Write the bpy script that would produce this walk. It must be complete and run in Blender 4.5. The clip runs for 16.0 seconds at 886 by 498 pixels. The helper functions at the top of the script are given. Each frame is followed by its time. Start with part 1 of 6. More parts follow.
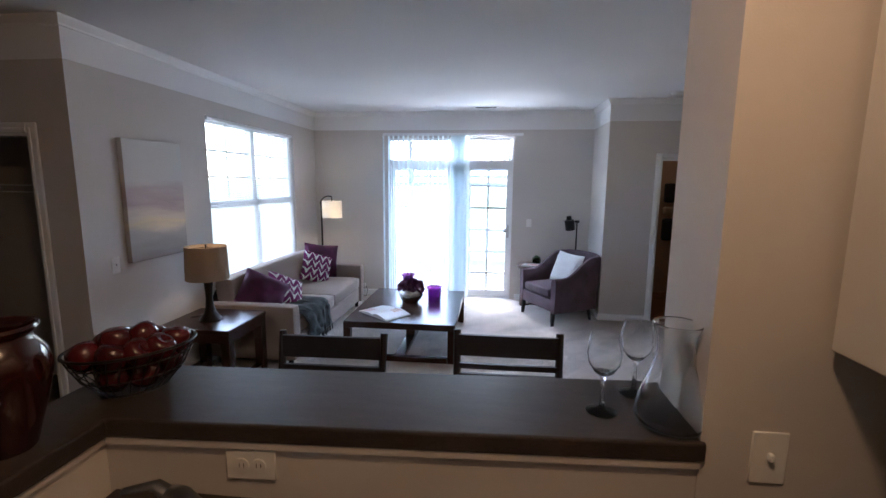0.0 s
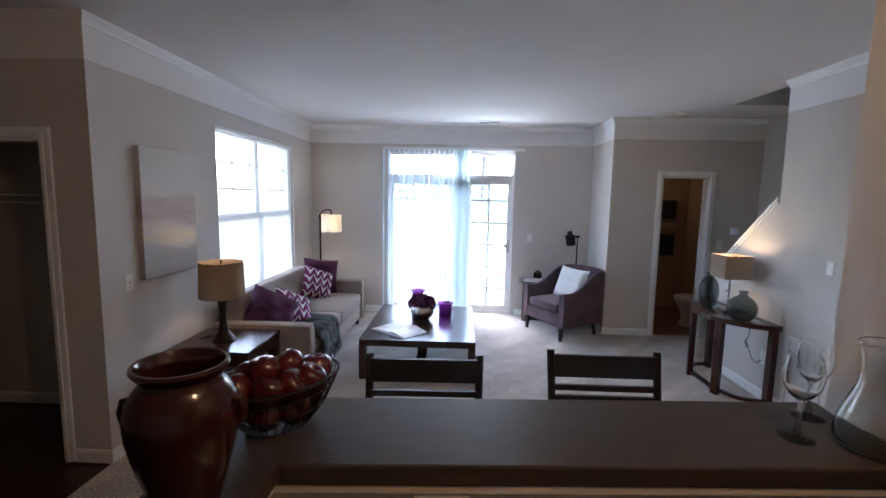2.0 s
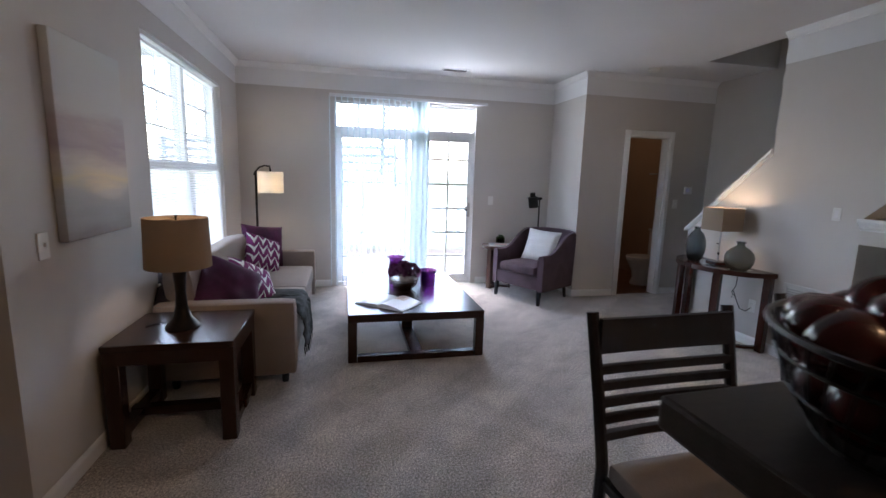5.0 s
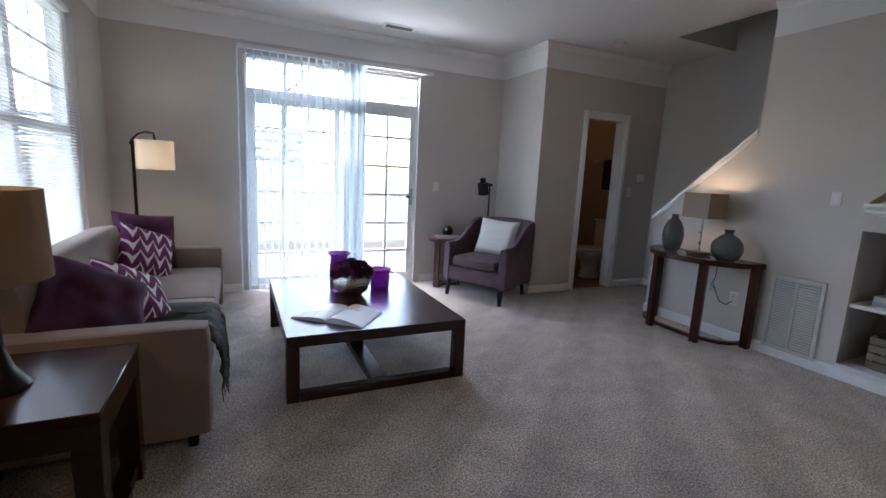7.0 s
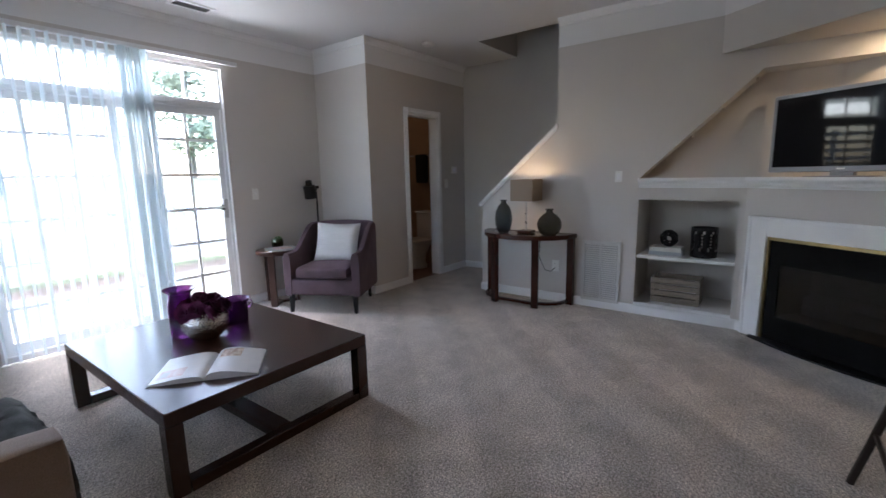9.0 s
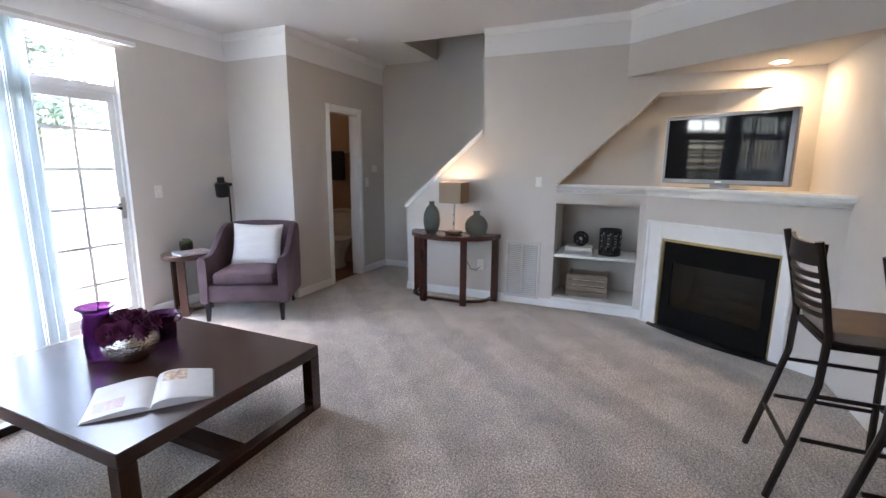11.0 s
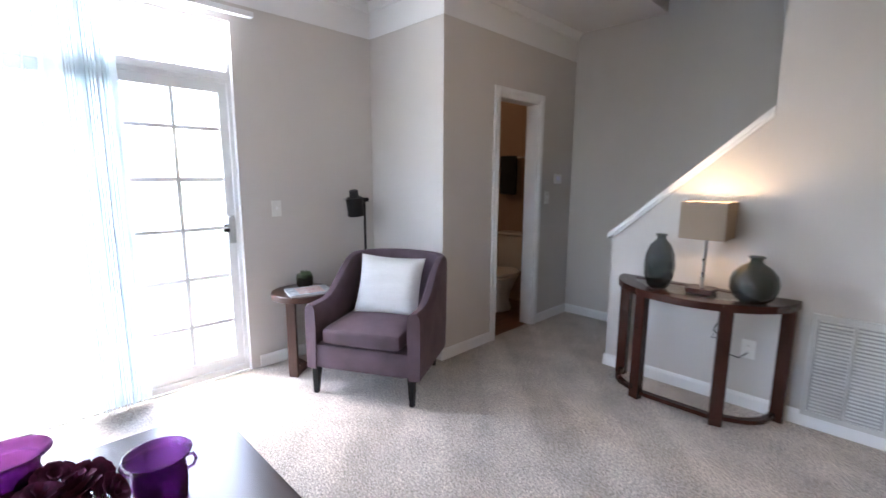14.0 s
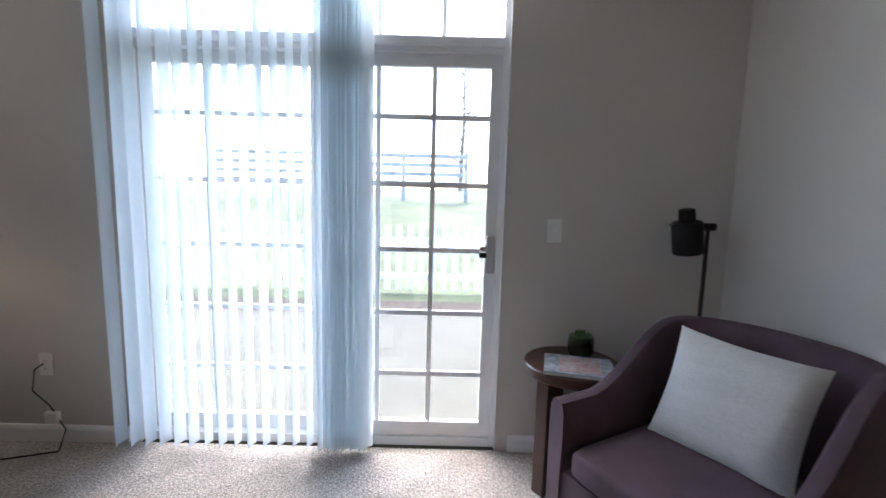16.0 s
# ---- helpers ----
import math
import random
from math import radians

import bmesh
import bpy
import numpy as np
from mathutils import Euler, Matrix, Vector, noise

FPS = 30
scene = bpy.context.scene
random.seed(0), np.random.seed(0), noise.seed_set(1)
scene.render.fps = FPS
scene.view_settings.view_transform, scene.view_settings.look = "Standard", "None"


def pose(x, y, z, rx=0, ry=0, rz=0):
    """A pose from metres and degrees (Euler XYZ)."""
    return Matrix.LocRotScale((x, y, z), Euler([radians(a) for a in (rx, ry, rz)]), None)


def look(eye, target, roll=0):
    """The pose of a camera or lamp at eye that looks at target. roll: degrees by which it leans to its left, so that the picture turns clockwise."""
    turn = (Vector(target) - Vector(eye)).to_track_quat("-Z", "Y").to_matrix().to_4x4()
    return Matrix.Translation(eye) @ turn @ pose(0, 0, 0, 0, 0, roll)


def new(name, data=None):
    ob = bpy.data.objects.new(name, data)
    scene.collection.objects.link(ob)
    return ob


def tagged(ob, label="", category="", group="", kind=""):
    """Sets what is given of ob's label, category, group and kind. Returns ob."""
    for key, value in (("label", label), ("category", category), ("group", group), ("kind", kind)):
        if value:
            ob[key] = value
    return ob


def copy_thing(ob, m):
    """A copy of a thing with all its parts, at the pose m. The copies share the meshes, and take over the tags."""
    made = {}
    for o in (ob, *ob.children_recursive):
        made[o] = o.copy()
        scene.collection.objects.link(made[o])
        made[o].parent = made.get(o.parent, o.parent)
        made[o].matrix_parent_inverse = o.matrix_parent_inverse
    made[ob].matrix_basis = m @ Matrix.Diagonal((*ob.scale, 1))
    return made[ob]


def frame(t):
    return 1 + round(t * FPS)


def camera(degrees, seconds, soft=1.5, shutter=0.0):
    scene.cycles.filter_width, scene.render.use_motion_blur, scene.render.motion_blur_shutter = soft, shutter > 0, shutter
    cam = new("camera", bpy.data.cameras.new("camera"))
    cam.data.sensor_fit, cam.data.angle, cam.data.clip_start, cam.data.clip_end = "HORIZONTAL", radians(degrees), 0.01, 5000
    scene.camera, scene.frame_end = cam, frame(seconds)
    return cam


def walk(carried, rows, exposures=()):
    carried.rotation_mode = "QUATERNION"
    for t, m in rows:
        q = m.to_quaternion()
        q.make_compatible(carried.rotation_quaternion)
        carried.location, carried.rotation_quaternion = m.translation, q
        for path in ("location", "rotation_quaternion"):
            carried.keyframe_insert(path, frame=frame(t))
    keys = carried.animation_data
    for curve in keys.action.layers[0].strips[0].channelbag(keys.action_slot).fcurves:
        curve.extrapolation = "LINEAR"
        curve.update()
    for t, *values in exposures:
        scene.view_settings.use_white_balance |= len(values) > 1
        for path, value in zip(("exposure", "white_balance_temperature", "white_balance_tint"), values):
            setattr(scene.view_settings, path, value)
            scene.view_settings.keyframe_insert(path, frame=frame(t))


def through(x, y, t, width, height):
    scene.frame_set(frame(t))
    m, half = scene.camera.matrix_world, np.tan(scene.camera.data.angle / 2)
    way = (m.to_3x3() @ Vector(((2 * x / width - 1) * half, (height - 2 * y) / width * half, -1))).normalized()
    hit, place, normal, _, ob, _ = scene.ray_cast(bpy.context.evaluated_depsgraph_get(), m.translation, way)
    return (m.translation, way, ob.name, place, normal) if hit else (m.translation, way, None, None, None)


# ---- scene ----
cam = camera(89.8, 16.0, shutter=0.3)
PATH = [
    (0, (0.228, 0.365, 1.743), (0.006, 2.33, 1.444), 0.5),
    (0.5, (0.139, 0.394, 1.792), (0.007, 2.371, 1.515), 0.7),
    (1, (-0.003, 0.404, 1.788), (-0.088, 2.386, 1.531), 1.1),
    (1.5, (-0.154, 0.398, 1.77), (-0.204, 2.383, 1.53), 1.0),
    (2, (-0.288, 0.405, 1.734), (-0.359, 2.39, 1.501), 1.1),
    (2.5, (-0.435, 0.426, 1.675), (-0.404, 2.414, 1.453), 1.0),
    (3, (-0.656, 0.421, 1.621), (-0.456, 2.399, 1.394), 1.7),
    (3.5, (-0.903, 0.425, 1.587), (-0.597, 2.385, 1.336), 1.6),
    (3.7, (-0.992, 0.46, 1.575), (-0.685, 2.418, 1.309), 1.9),
    (5.8, (-1.283, 1.514, 1.399), (-0.704, 3.399, 1.065), 1.5),
    (6, (-1.308, 1.616, 1.387), (-0.688, 3.488, 1.054), 1.6),
    (6.5, (-1.366, 1.832, 1.336), (-0.65, 3.67, 1.007), 2.3),
    (7, (-1.431, 2.001, 1.303), (-0.596, 3.789, 0.973), 2.8),
    (7.5, (-1.468, 2.225, 1.288), (-0.489, 3.935, 0.944), 2.6),
    (8, (-1.526, 2.391, 1.288), (-0.346, 3.967, 0.937), 1.4),
    (8.5, (-1.673, 2.493, 1.29), (-0.295, 3.899, 0.941), -0.0),
    (9, (-1.84, 2.524, 1.318), (-0.268, 3.715, 0.988), -1.2),
    (9.5, (-2.006, 2.568, 1.336), (-0.276, 3.52, 1.019), -1.4),
    (9.7, (-2.08, 2.586, 1.342), (-0.292, 3.424, 1.028), -0.8),
    (11.8, (-1.934, 2.88, 1.429), (-0.138, 3.674, 1.045), 0.9),
    (12, (-1.805, 2.888, 1.399), (-0.047, 3.765, 1.027), 0.4),
    (12.5, (-1.528, 3.054, 1.4), (0.168, 4.042, 1.015), -0.2),
    (13, (-1.221, 3.294, 1.406), (0.452, 4.32, 1.021), -0.2),
    (13.5, (-0.949, 3.559, 1.391), (0.624, 4.744, 1.042), -0.2),
    (14, (-0.691, 3.814, 1.39), (0.707, 5.207, 1.069), 0.3),
    (14.5, (-0.492, 4.089, 1.361), (0.672, 5.691, 1.079), 0.3),
    (15, (-0.259, 4.31, 1.339), (0.559, 6.12, 1.104), 0.4),
    (15.5, (-0.047, 4.554, 1.371), (0.401, 6.484, 1.092), 1.1),
    (16, (0.191, 4.778, 1.33), (0.199, 6.762, 1.077), 1.5),
]
SKY = 0.15
EXPOSURE = [
    (0.0, 4.48, 5600, 13), (3.5, 4.58, 5950, 14), (6.0, 4.05, 6050, 15), (8.0, 3.96, 6200, 14), (9.5, 4.22, 6300, 14),
    (11.8, 5.34, 6350, 15), (13.0, 5.46, 6350, 15), (14.0, 5.15, 6300, 15), (14.5, 4.85, 6250, 14), (15.0, 4.35, 6250, 13), (16.0, 3.62, 6300, 13),
]
walk(cam, [(t, look(eye, target, roll)) for t, eye, target, roll in PATH], EXPOSURE)


# ---- world, sun, large lights ----
world = bpy.data.worlds.new("sky")
scene.world = world
world.use_nodes = True
wn = world.node_tree
sky = wn.nodes.new("ShaderNodeTexSky")
sky.sky_type = "NISHITA"
sky.sun_disc = False
sky.sun_elevation = radians(62)
sky.sun_rotation = radians(-17)
sky.air_density, sky.dust_density = 1.0, 2.6
wn.links.new(sky.outputs[0], wn.nodes["Background"].inputs[0])
wn.nodes["Background"].inputs[1].default_value = SKY

sun = bpy.data.lights.new("sun", "SUN")
sun.energy, sun.angle, sun.color = 0.16, radians(40), (1.0, 0.97, 0.92)
new("sun", sun).matrix_world = look((-2.6, 8.5, 20), (0, 0, 0))


def opening_light(name, m, w, h, power):
    """An area lamp added in an opening in place of outdoor light, aimed into the room."""
    la = bpy.data.lights.new(name, "AREA")
    la.shape, la.size, la.size_y, la.energy, la.color = "RECTANGLE", w, h, power, (0.93, 0.97, 1.0)
    new(name, la).matrix_world = m


# First lamp is tilted up in place of ground bounce, to brighten the ceiling.
opening_light("sky_through_transom", look((0.155, 7.085, 2.2), (0.155, 5.8, 3.0)), 0.58, 0.2, 0.8)
opening_light("sky_through_window", look((-2.685, 5.295, 1.5), (5, 5.295, 1.5)), 1.76, 1.6, 0.9)


def bulb(name, place, power, colour=(1.0, 0.72, 0.42), radius=0.03):
    la = bpy.data.lights.new(name, "POINT")
    la.energy, la.color, la.shadow_soft_size = power, colour, radius
    new(name, la).location = place


bulb("table_lamp_bulb", (-2.14, 3.77, 1.07), 0.11)
bulb("floor_lamp_bulb", (-2.045, 6.45, 1.335), 0.2, (1.0, 0.79, 0.55))
bulb("console_lamp_bulb", (2.215, 4.54, 1.215), 0.21)
bulb("kitchen_ceiling_bulb", (0.28, 0.62, 2.58), 1.0, (1.0, 0.60, 0.30), 0.07)
# Unseen point lamp added to brighten the powder room; no fixture belongs to it.
bulb("powder_room_bulb", (2.3, 7.4, 2.3), 0.13, (1.0, 0.70, 0.42), 0.08)
spot = bpy.data.lights.new("alcove_downlight_bulb", "SPOT")
spot.energy, spot.color, spot.spot_size, spot.spot_blend, spot.shadow_soft_size = 0.13, (1.0, 0.47, 0.16), radians(110), 0.9, 0.04
new("alcove_downlight_bulb", spot).matrix_world = look((2.21, 1.903, 2.19), (2.21, 1.903, 0))

# ---- materials ----


def mat(name, colour, rough=0.5, metal=0.0, vary=0.08, scale=6.0, grain=0.0, grain_scale=300.0, bump=0.0, bump_scale=200.0,
        spec=0.5, sheen=0.0, coat=0.0, trans=0.0, ior=1.45, stretch=None, dark=None, rnd=0.0):
    m = bpy.data.materials.new(name)
    m.use_nodes = True
    t = m.node_tree
    b = t.nodes["Principled BSDF"]
    b.inputs["Roughness"].default_value = rough
    b.inputs["Metallic"].default_value = metal
    b.inputs["Specular IOR Level"].default_value = spec
    b.inputs["IOR"].default_value = ior
    b.inputs["Transmission Weight"].default_value = trans
    b.inputs["Coat Weight"].default_value = coat
    b.inputs["Coat Roughness"].default_value = 0.12
    if sheen:
        b.inputs["Sheen Weight"].default_value = sheen
        b.inputs["Sheen Roughness"].default_value = 0.4
        b.inputs["Sheen Tint"].default_value = (*[min(1, c * 3 + 0.1) for c in colour], 1)
    co = t.nodes.new("ShaderNodeTexCoord")
    mp = t.nodes.new("ShaderNodeMapping")
    mp.inputs["Scale"].default_value = stretch or (1, 1, 1)
    t.links.new(co.outputs["Object"], mp.inputs["Vector"])

    def noise_at(s, detail=4):
        n = t.nodes.new("ShaderNodeTexNoise")
        n.inputs["Scale"].default_value, n.inputs["Detail"].default_value = s, detail
        t.links.new(mp.outputs[0], n.inputs["Vector"])
        return n.outputs["Fac"]

    lo = dark or tuple(c * (1 - vary * 2) for c in colour)
    hi = colour if dark else tuple(min(1, c * (1 + vary)) for c in colour)
    mix = t.nodes.new("ShaderNodeMix")
    mix.data_type = "RGBA"
    mix.inputs["A"].default_value, mix.inputs["B"].default_value = (*lo, 1), (*hi, 1)
    ramp = t.nodes.new("ShaderNodeMapRange")
    ramp.inputs["From Min"].default_value, ramp.inputs["From Max"].default_value = 0.3, 0.7
    t.links.new(noise_at(scale), ramp.inputs["Value"])
    t.links.new(ramp.outputs[0], mix.inputs["Factor"])
    out = mix.outputs["Result"]
    if grain:
        g = t.nodes.new("ShaderNodeMix")
        g.data_type, g.blend_type = "RGBA", "MULTIPLY"
        g.inputs["Factor"].default_value = grain
        r2 = t.nodes.new("ShaderNodeMapRange")
        r2.inputs["From Min"].default_value, r2.inputs["From Max"].default_value = 0.3, 0.65
        t.links.new(noise_at(grain_scale, 3), r2.inputs["Value"])
        t.links.new(out, g.inputs["A"])
        t.links.new(r2.outputs[0], g.inputs["B"])
        out = g.outputs["Result"]
    if rnd:
        inf = t.nodes.new("ShaderNodeObjectInfo")
        r3 = t.nodes.new("ShaderNodeMapRange")
        r3.inputs["To Min"].default_value, r3.inputs["To Max"].default_value = 1 - rnd, 1 + rnd
        t.links.new(inf.outputs["Random"], r3.inputs["Value"])
        v = t.nodes.new("ShaderNodeHueSaturation")
        t.links.new(r3.outputs[0], v.inputs["Value"])
        t.links.new(out, v.inputs["Color"])
        out = v.outputs[0]
    t.links.new(out, b.inputs["Base Color"])
    if bump:
        bp = t.nodes.new("ShaderNodeBump")
        bp.inputs["Strength"].default_value, bp.inputs["Distance"].default_value = min(1, bump), 0.004 * max(1, bump)
        t.links.new(noise_at(bump_scale, 3), bp.inputs["Height"])
        t.links.new(bp.outputs[0], b.inputs["Normal"])
    if rough > 0.12:
        rr = t.nodes.new("ShaderNodeMapRange")
        rr.inputs["To Min"].default_value, rr.inputs["To Max"].default_value = rough * 0.85, min(1, rough * 1.15)
        t.links.new(noise_at(scale * 2.3), rr.inputs["Value"])
        t.links.new(rr.outputs[0], b.inputs["Roughness"])
    return m


def glass_mat(name, colour, rough=0.0, thin=False, gloss=0.75):
    m = bpy.data.materials.new(name)
    m.use_nodes = True
    t = m.node_tree
    b = t.nodes["Principled BSDF"]
    b.inputs["Base Color"].default_value = (*colour, 1)
    b.inputs["Roughness"].default_value = rough
    b.inputs["Transmission Weight"].default_value = 1
    b.inputs["IOR"].default_value = 1.45
    if thin:
        tr = t.nodes.new("ShaderNodeBsdfTransparent")
        tr.inputs[0].default_value = (*colour, 1)
        gl = t.nodes.new("ShaderNodeBsdfGlossy")
        gl.inputs["Roughness"].default_value = 0.02
        fr = t.nodes.new("ShaderNodeLayerWeight")
        fr.inputs[0].default_value = 0.5
        pw, ml = t.nodes.new("ShaderNodeMath"), t.nodes.new("ShaderNodeMath")
        pw.operation, ml.operation = "POWER", "MULTIPLY_ADD"
        pw.inputs[1].default_value = 2.2
        ml.inputs[1].default_value, ml.inputs[2].default_value = gloss, 0.05
        t.links.new(fr.outputs["Facing"], pw.inputs[0])
        t.links.new(pw.outputs[0], ml.inputs[0])
        mx = t.nodes.new("ShaderNodeMixShader")
        t.links.new(ml.outputs[0], mx.inputs[0])
        t.links.new(tr.outputs[0], mx.inputs[1])
        t.links.new(gl.outputs[0], mx.inputs[2])
        t.links.new(mx.outputs[0], t.nodes["Material Output"].inputs[0])
    return m


def cloth_light(name, colour, through, clear=0.0):
    """Thin fabric that lets light through: diffuse, translucent and, where sheer, see-through."""
    m = bpy.data.materials.new(name)
    m.use_nodes = True
    t = m.node_tree
    t.nodes.remove(t.nodes["Principled BSDF"])
    co = t.nodes.new("ShaderNodeTexCoord")
    no = t.nodes.new("ShaderNodeTexNoise")
    no.inputs["Scale"].default_value = 220
    t.links.new(co.outputs["Object"], no.inputs["Vector"])
    mc = t.nodes.new("ShaderNodeMix")
    mc.data_type = "RGBA"
    mc.inputs["A"].default_value, mc.inputs["B"].default_value = (*[c * 0.88 for c in colour], 1), (*colour, 1)
    t.links.new(no.outputs["Fac"], mc.inputs["Factor"])
    d, tl, tp = (t.nodes.new("ShaderNodeBsdf" + k) for k in ("Diffuse", "Translucent", "Transparent"))
    t.links.new(mc.outputs["Result"], d.inputs[0])
    t.links.new(mc.outputs["Result"], tl.inputs[0])
    m1, m2 = t.nodes.new("ShaderNodeMixShader"), t.nodes.new("ShaderNodeMixShader")
    m1.inputs[0].default_value, m2.inputs[0].default_value = through, clear
    t.links.new(d.outputs[0], m1.inputs[1])
    t.links.new(tl.outputs[0], m1.inputs[2])
    t.links.new(m1.outputs[0], m2.inputs[1])
    t.links.new(tp.outputs[0], m2.inputs[2])
    t.links.new(m2.outputs[0], t.nodes["Material Output"].inputs[0])
    return m


def glow_mat(name, colour, strength):
    m = bpy.data.materials.new(name)
    m.use_nodes = True
    b = m.node_tree.nodes["Principled BSDF"]
    b.inputs["Emission Color"].default_value = (*colour, 1)
    b.inputs["Emission Strength"].default_value = strength
    return m


WALL = mat("greige_wall_paint", (0.60, 0.565, 0.535), 0.75, vary=0.02, scale=1.3, bump=0.12, bump_scale=260, spec=0.3)
WHITE = mat("white_flat_paint", (0.80, 0.80, 0.80), 0.8, vary=0.015, scale=1.1, bump=0.08, bump_scale=240, spec=0.3)
CEIL = mat("white_ceiling_paint", (0.74, 0.73, 0.73), 0.85, vary=0.02, scale=0.9, bump=0.15, bump_scale=180, spec=0.2)
TRIM = mat("white_gloss_trim", (0.82, 0.82, 0.82), 0.35, vary=0.02, scale=5, bump=0.03, bump_scale=60)
PVC = mat("white_vinyl", (0.80, 0.81, 0.82), 0.4, vary=0.02, scale=8)
PLATE = mat("white_plastic_plate", (0.78, 0.77, 0.74), 0.35, vary=0.02, scale=20)
LAMINATE = mat("dark_brown_laminate", (0.050, 0.039, 0.034), 0.40, vary=0.12, scale=5, grain=0.35, grain_scale=60, bump=0.05, bump_scale=500, stretch=(1, 6, 6))
ESPRESSO = mat("espresso_stained_wood", (0.036, 0.0145, 0.0095), 0.24, vary=0.06, scale=2.5, spec=0.6)
CHERRY = mat("cherry_stained_wood", (0.042, 0.012, 0.008), 0.26, vary=0.1, scale=3, stretch=(3, 3, 1), spec=0.6)
WALNUT = mat("walnut_stained_wood", (0.048, 0.018, 0.011), 0.3, vary=0.1, scale=3, stretch=(3, 3, 1), spec=0.6)
BLACKMETAL = mat("black_brown_metal", (0.018, 0.012, 0.010), 0.4, metal=0.3, vary=0.1, scale=20)
BRONZE = mat("dark_bronze_metal", (0.022, 0.016, 0.013), 0.38, metal=0.7, vary=0.1, scale=20)
BLACK = mat("black_satin", (0.010, 0.010, 0.011), 0.5, vary=0.1, scale=20, spec=0.3)
SOFA = mat("taupe_sofa_weave", (0.33, 0.262, 0.228), 0.9, vary=0.05, scale=4, grain=0.3, grain_scale=420, bump=0.5, bump_scale=420, sheen=0.25)
DARKVELVET = mat("charcoal_velvet", (0.026, 0.017, 0.021), 0.85, vary=0.15, scale=6, bump=0.2, bump_scale=300, sheen=0.2)
MAUVE = mat("mauve_velvet", (0.105, 0.068, 0.085), 0.8, vary=0.16, scale=5, bump=0.15, bump_scale=350, sheen=0.28)
PURPLE = mat("purple_velvet", (0.074, 0.010, 0.048), 0.8, vary=0.25, scale=7, bump=0.25, bump_scale=350, sheen=0.2)
KNIT = mat("white_knit", (0.80, 0.79, 0.77), 0.95, vary=0.03, scale=5, grain=0.2, grain_scale=120, bump=0.9, bump_scale=110, stretch=(1, 1, 5))
THROW = mat("grey_green_throw_weave", (0.05, 0.054, 0.05), 0.95, vary=0.25, scale=10, grain=0.5, grain_scale=200, bump=0.6, bump_scale=200, sheen=0.3)
WHITEPAPER = mat("magazine_paper", (0.64, 0.64, 0.63), 0.35, vary=0.03, scale=15)
INKA = mat("printed_picture_ink", (0.46, 0.25, 0.22), 0.4, vary=0.5, scale=40, dark=(0.60, 0.56, 0.54))
INKB = mat("printed_brown_ink", (0.30, 0.15, 0.07), 0.4, vary=0.5, scale=50, dark=(0.72, 0.62, 0.5))
INKC = mat("printed_blue_grey_ink", (0.16, 0.22, 0.27), 0.3, vary=0.5, scale=30, dark=(0.6, 0.63, 0.65))
GLAZE = mat("oxblood_ceramic_glaze", (0.036, 0.0075, 0.006), 0.14, vary=0.35, scale=5, dark=(0.018, 0.004, 0.0035), coat=0.2)
APPLE = mat("red_apple_skin", (0.075, 0.007, 0.009), 0.24, vary=0.3, scale=14, dark=(0.04, 0.004, 0.006), coat=0.2, rnd=0.25)
WIRE = mat("dark_wire", (0.03, 0.027, 0.025), 0.35, metal=0.8)
CLEAR = glass_mat("clear_glass", (0.98, 0.985, 0.985))
SMOKE = glass_mat("smoked_grey_glass", (0.28, 0.31, 0.315))
VIOLET = glass_mat("violet_glass", (0.20, 0.05, 0.23))
TABLEGLASS = glass_mat("table_glass", (0.62, 0.68, 0.66), thin=True)
PANE = glass_mat("window_glass", (0.96, 0.975, 0.97), thin=True)
HEARTHBLACK = mat("matt_black_hearth_metal", (0.006, 0.006, 0.006), 0.7, spec=0.1)
SILVER = mat("hammered_silver", (0.62, 0.58, 0.53), 0.16, metal=1.0, vary=0.1, scale=10)
NICKEL = mat("brushed_nickel", (0.30, 0.29, 0.28), 0.34, metal=1.0)
CHROME = mat("brushed_chrome", (0.55, 0.55, 0.56), 0.28, metal=1.0)
SATIN = mat("satin_aluminium", (0.50, 0.50, 0.51), 0.5, metal=0.35, vary=0.05, scale=12)
BRASS = mat("polished_brass", (0.32, 0.25, 0.12), 0.3, metal=1.0)
PETAL = mat("burgundy_petal", (0.12, 0.010, 0.062), 0.8, vary=0.3, scale=30, dark=(0.045, 0.003, 0.026), sheen=0.4)
SHADE = cloth_light("beige_linen_shade", (0.36, 0.27, 0.19), 0.24)
SHADEW = cloth_light("white_linen_shade", (0.80, 0.76, 0.68), 0.42)
SHADEB = cloth_light("brown_linen_shade", (0.34, 0.27, 0.21), 0.10)
VANE = cloth_light("sheer_pale_blue_vane", (0.79, 0.86, 0.89), 0.33, 0.05)
BLIND = cloth_light("white_blind_slat", (0.86, 0.85, 0.87), 0.48)
TVBODY = mat("silver_grey_plastic", (0.27, 0.275, 0.30), 0.35, metal=0.2, vary=0.04, scale=10)
SCREEN = mat("tv_screen", (0.011, 0.011, 0.013), 0.035, vary=0.05, scale=4, spec=0.2)
CRATE = mat("weathered_crate_wood", (0.29, 0.24, 0.19), 0.85, vary=0.15, scale=6, grain=0.5, grain_scale=60, bump=0.3, bump_scale=80, stretch=(6, 1, 6), rnd=0.12)
CERAMIC = mat("white_toilet_ceramic", (0.75, 0.73, 0.70), 0.12, vary=0.02, scale=5)
TOWEL = mat("black_towel", (0.015, 0.015, 0.018), 0.95, bump=0.6, bump_scale=200)
TANWALL = mat("tan_bathroom_paint", (0.36, 0.25, 0.18), 0.75, vary=0.03, scale=1.2)
PLANT = mat("succulent_green", (0.07, 0.13, 0.045), 0.5, vary=0.25, scale=30)
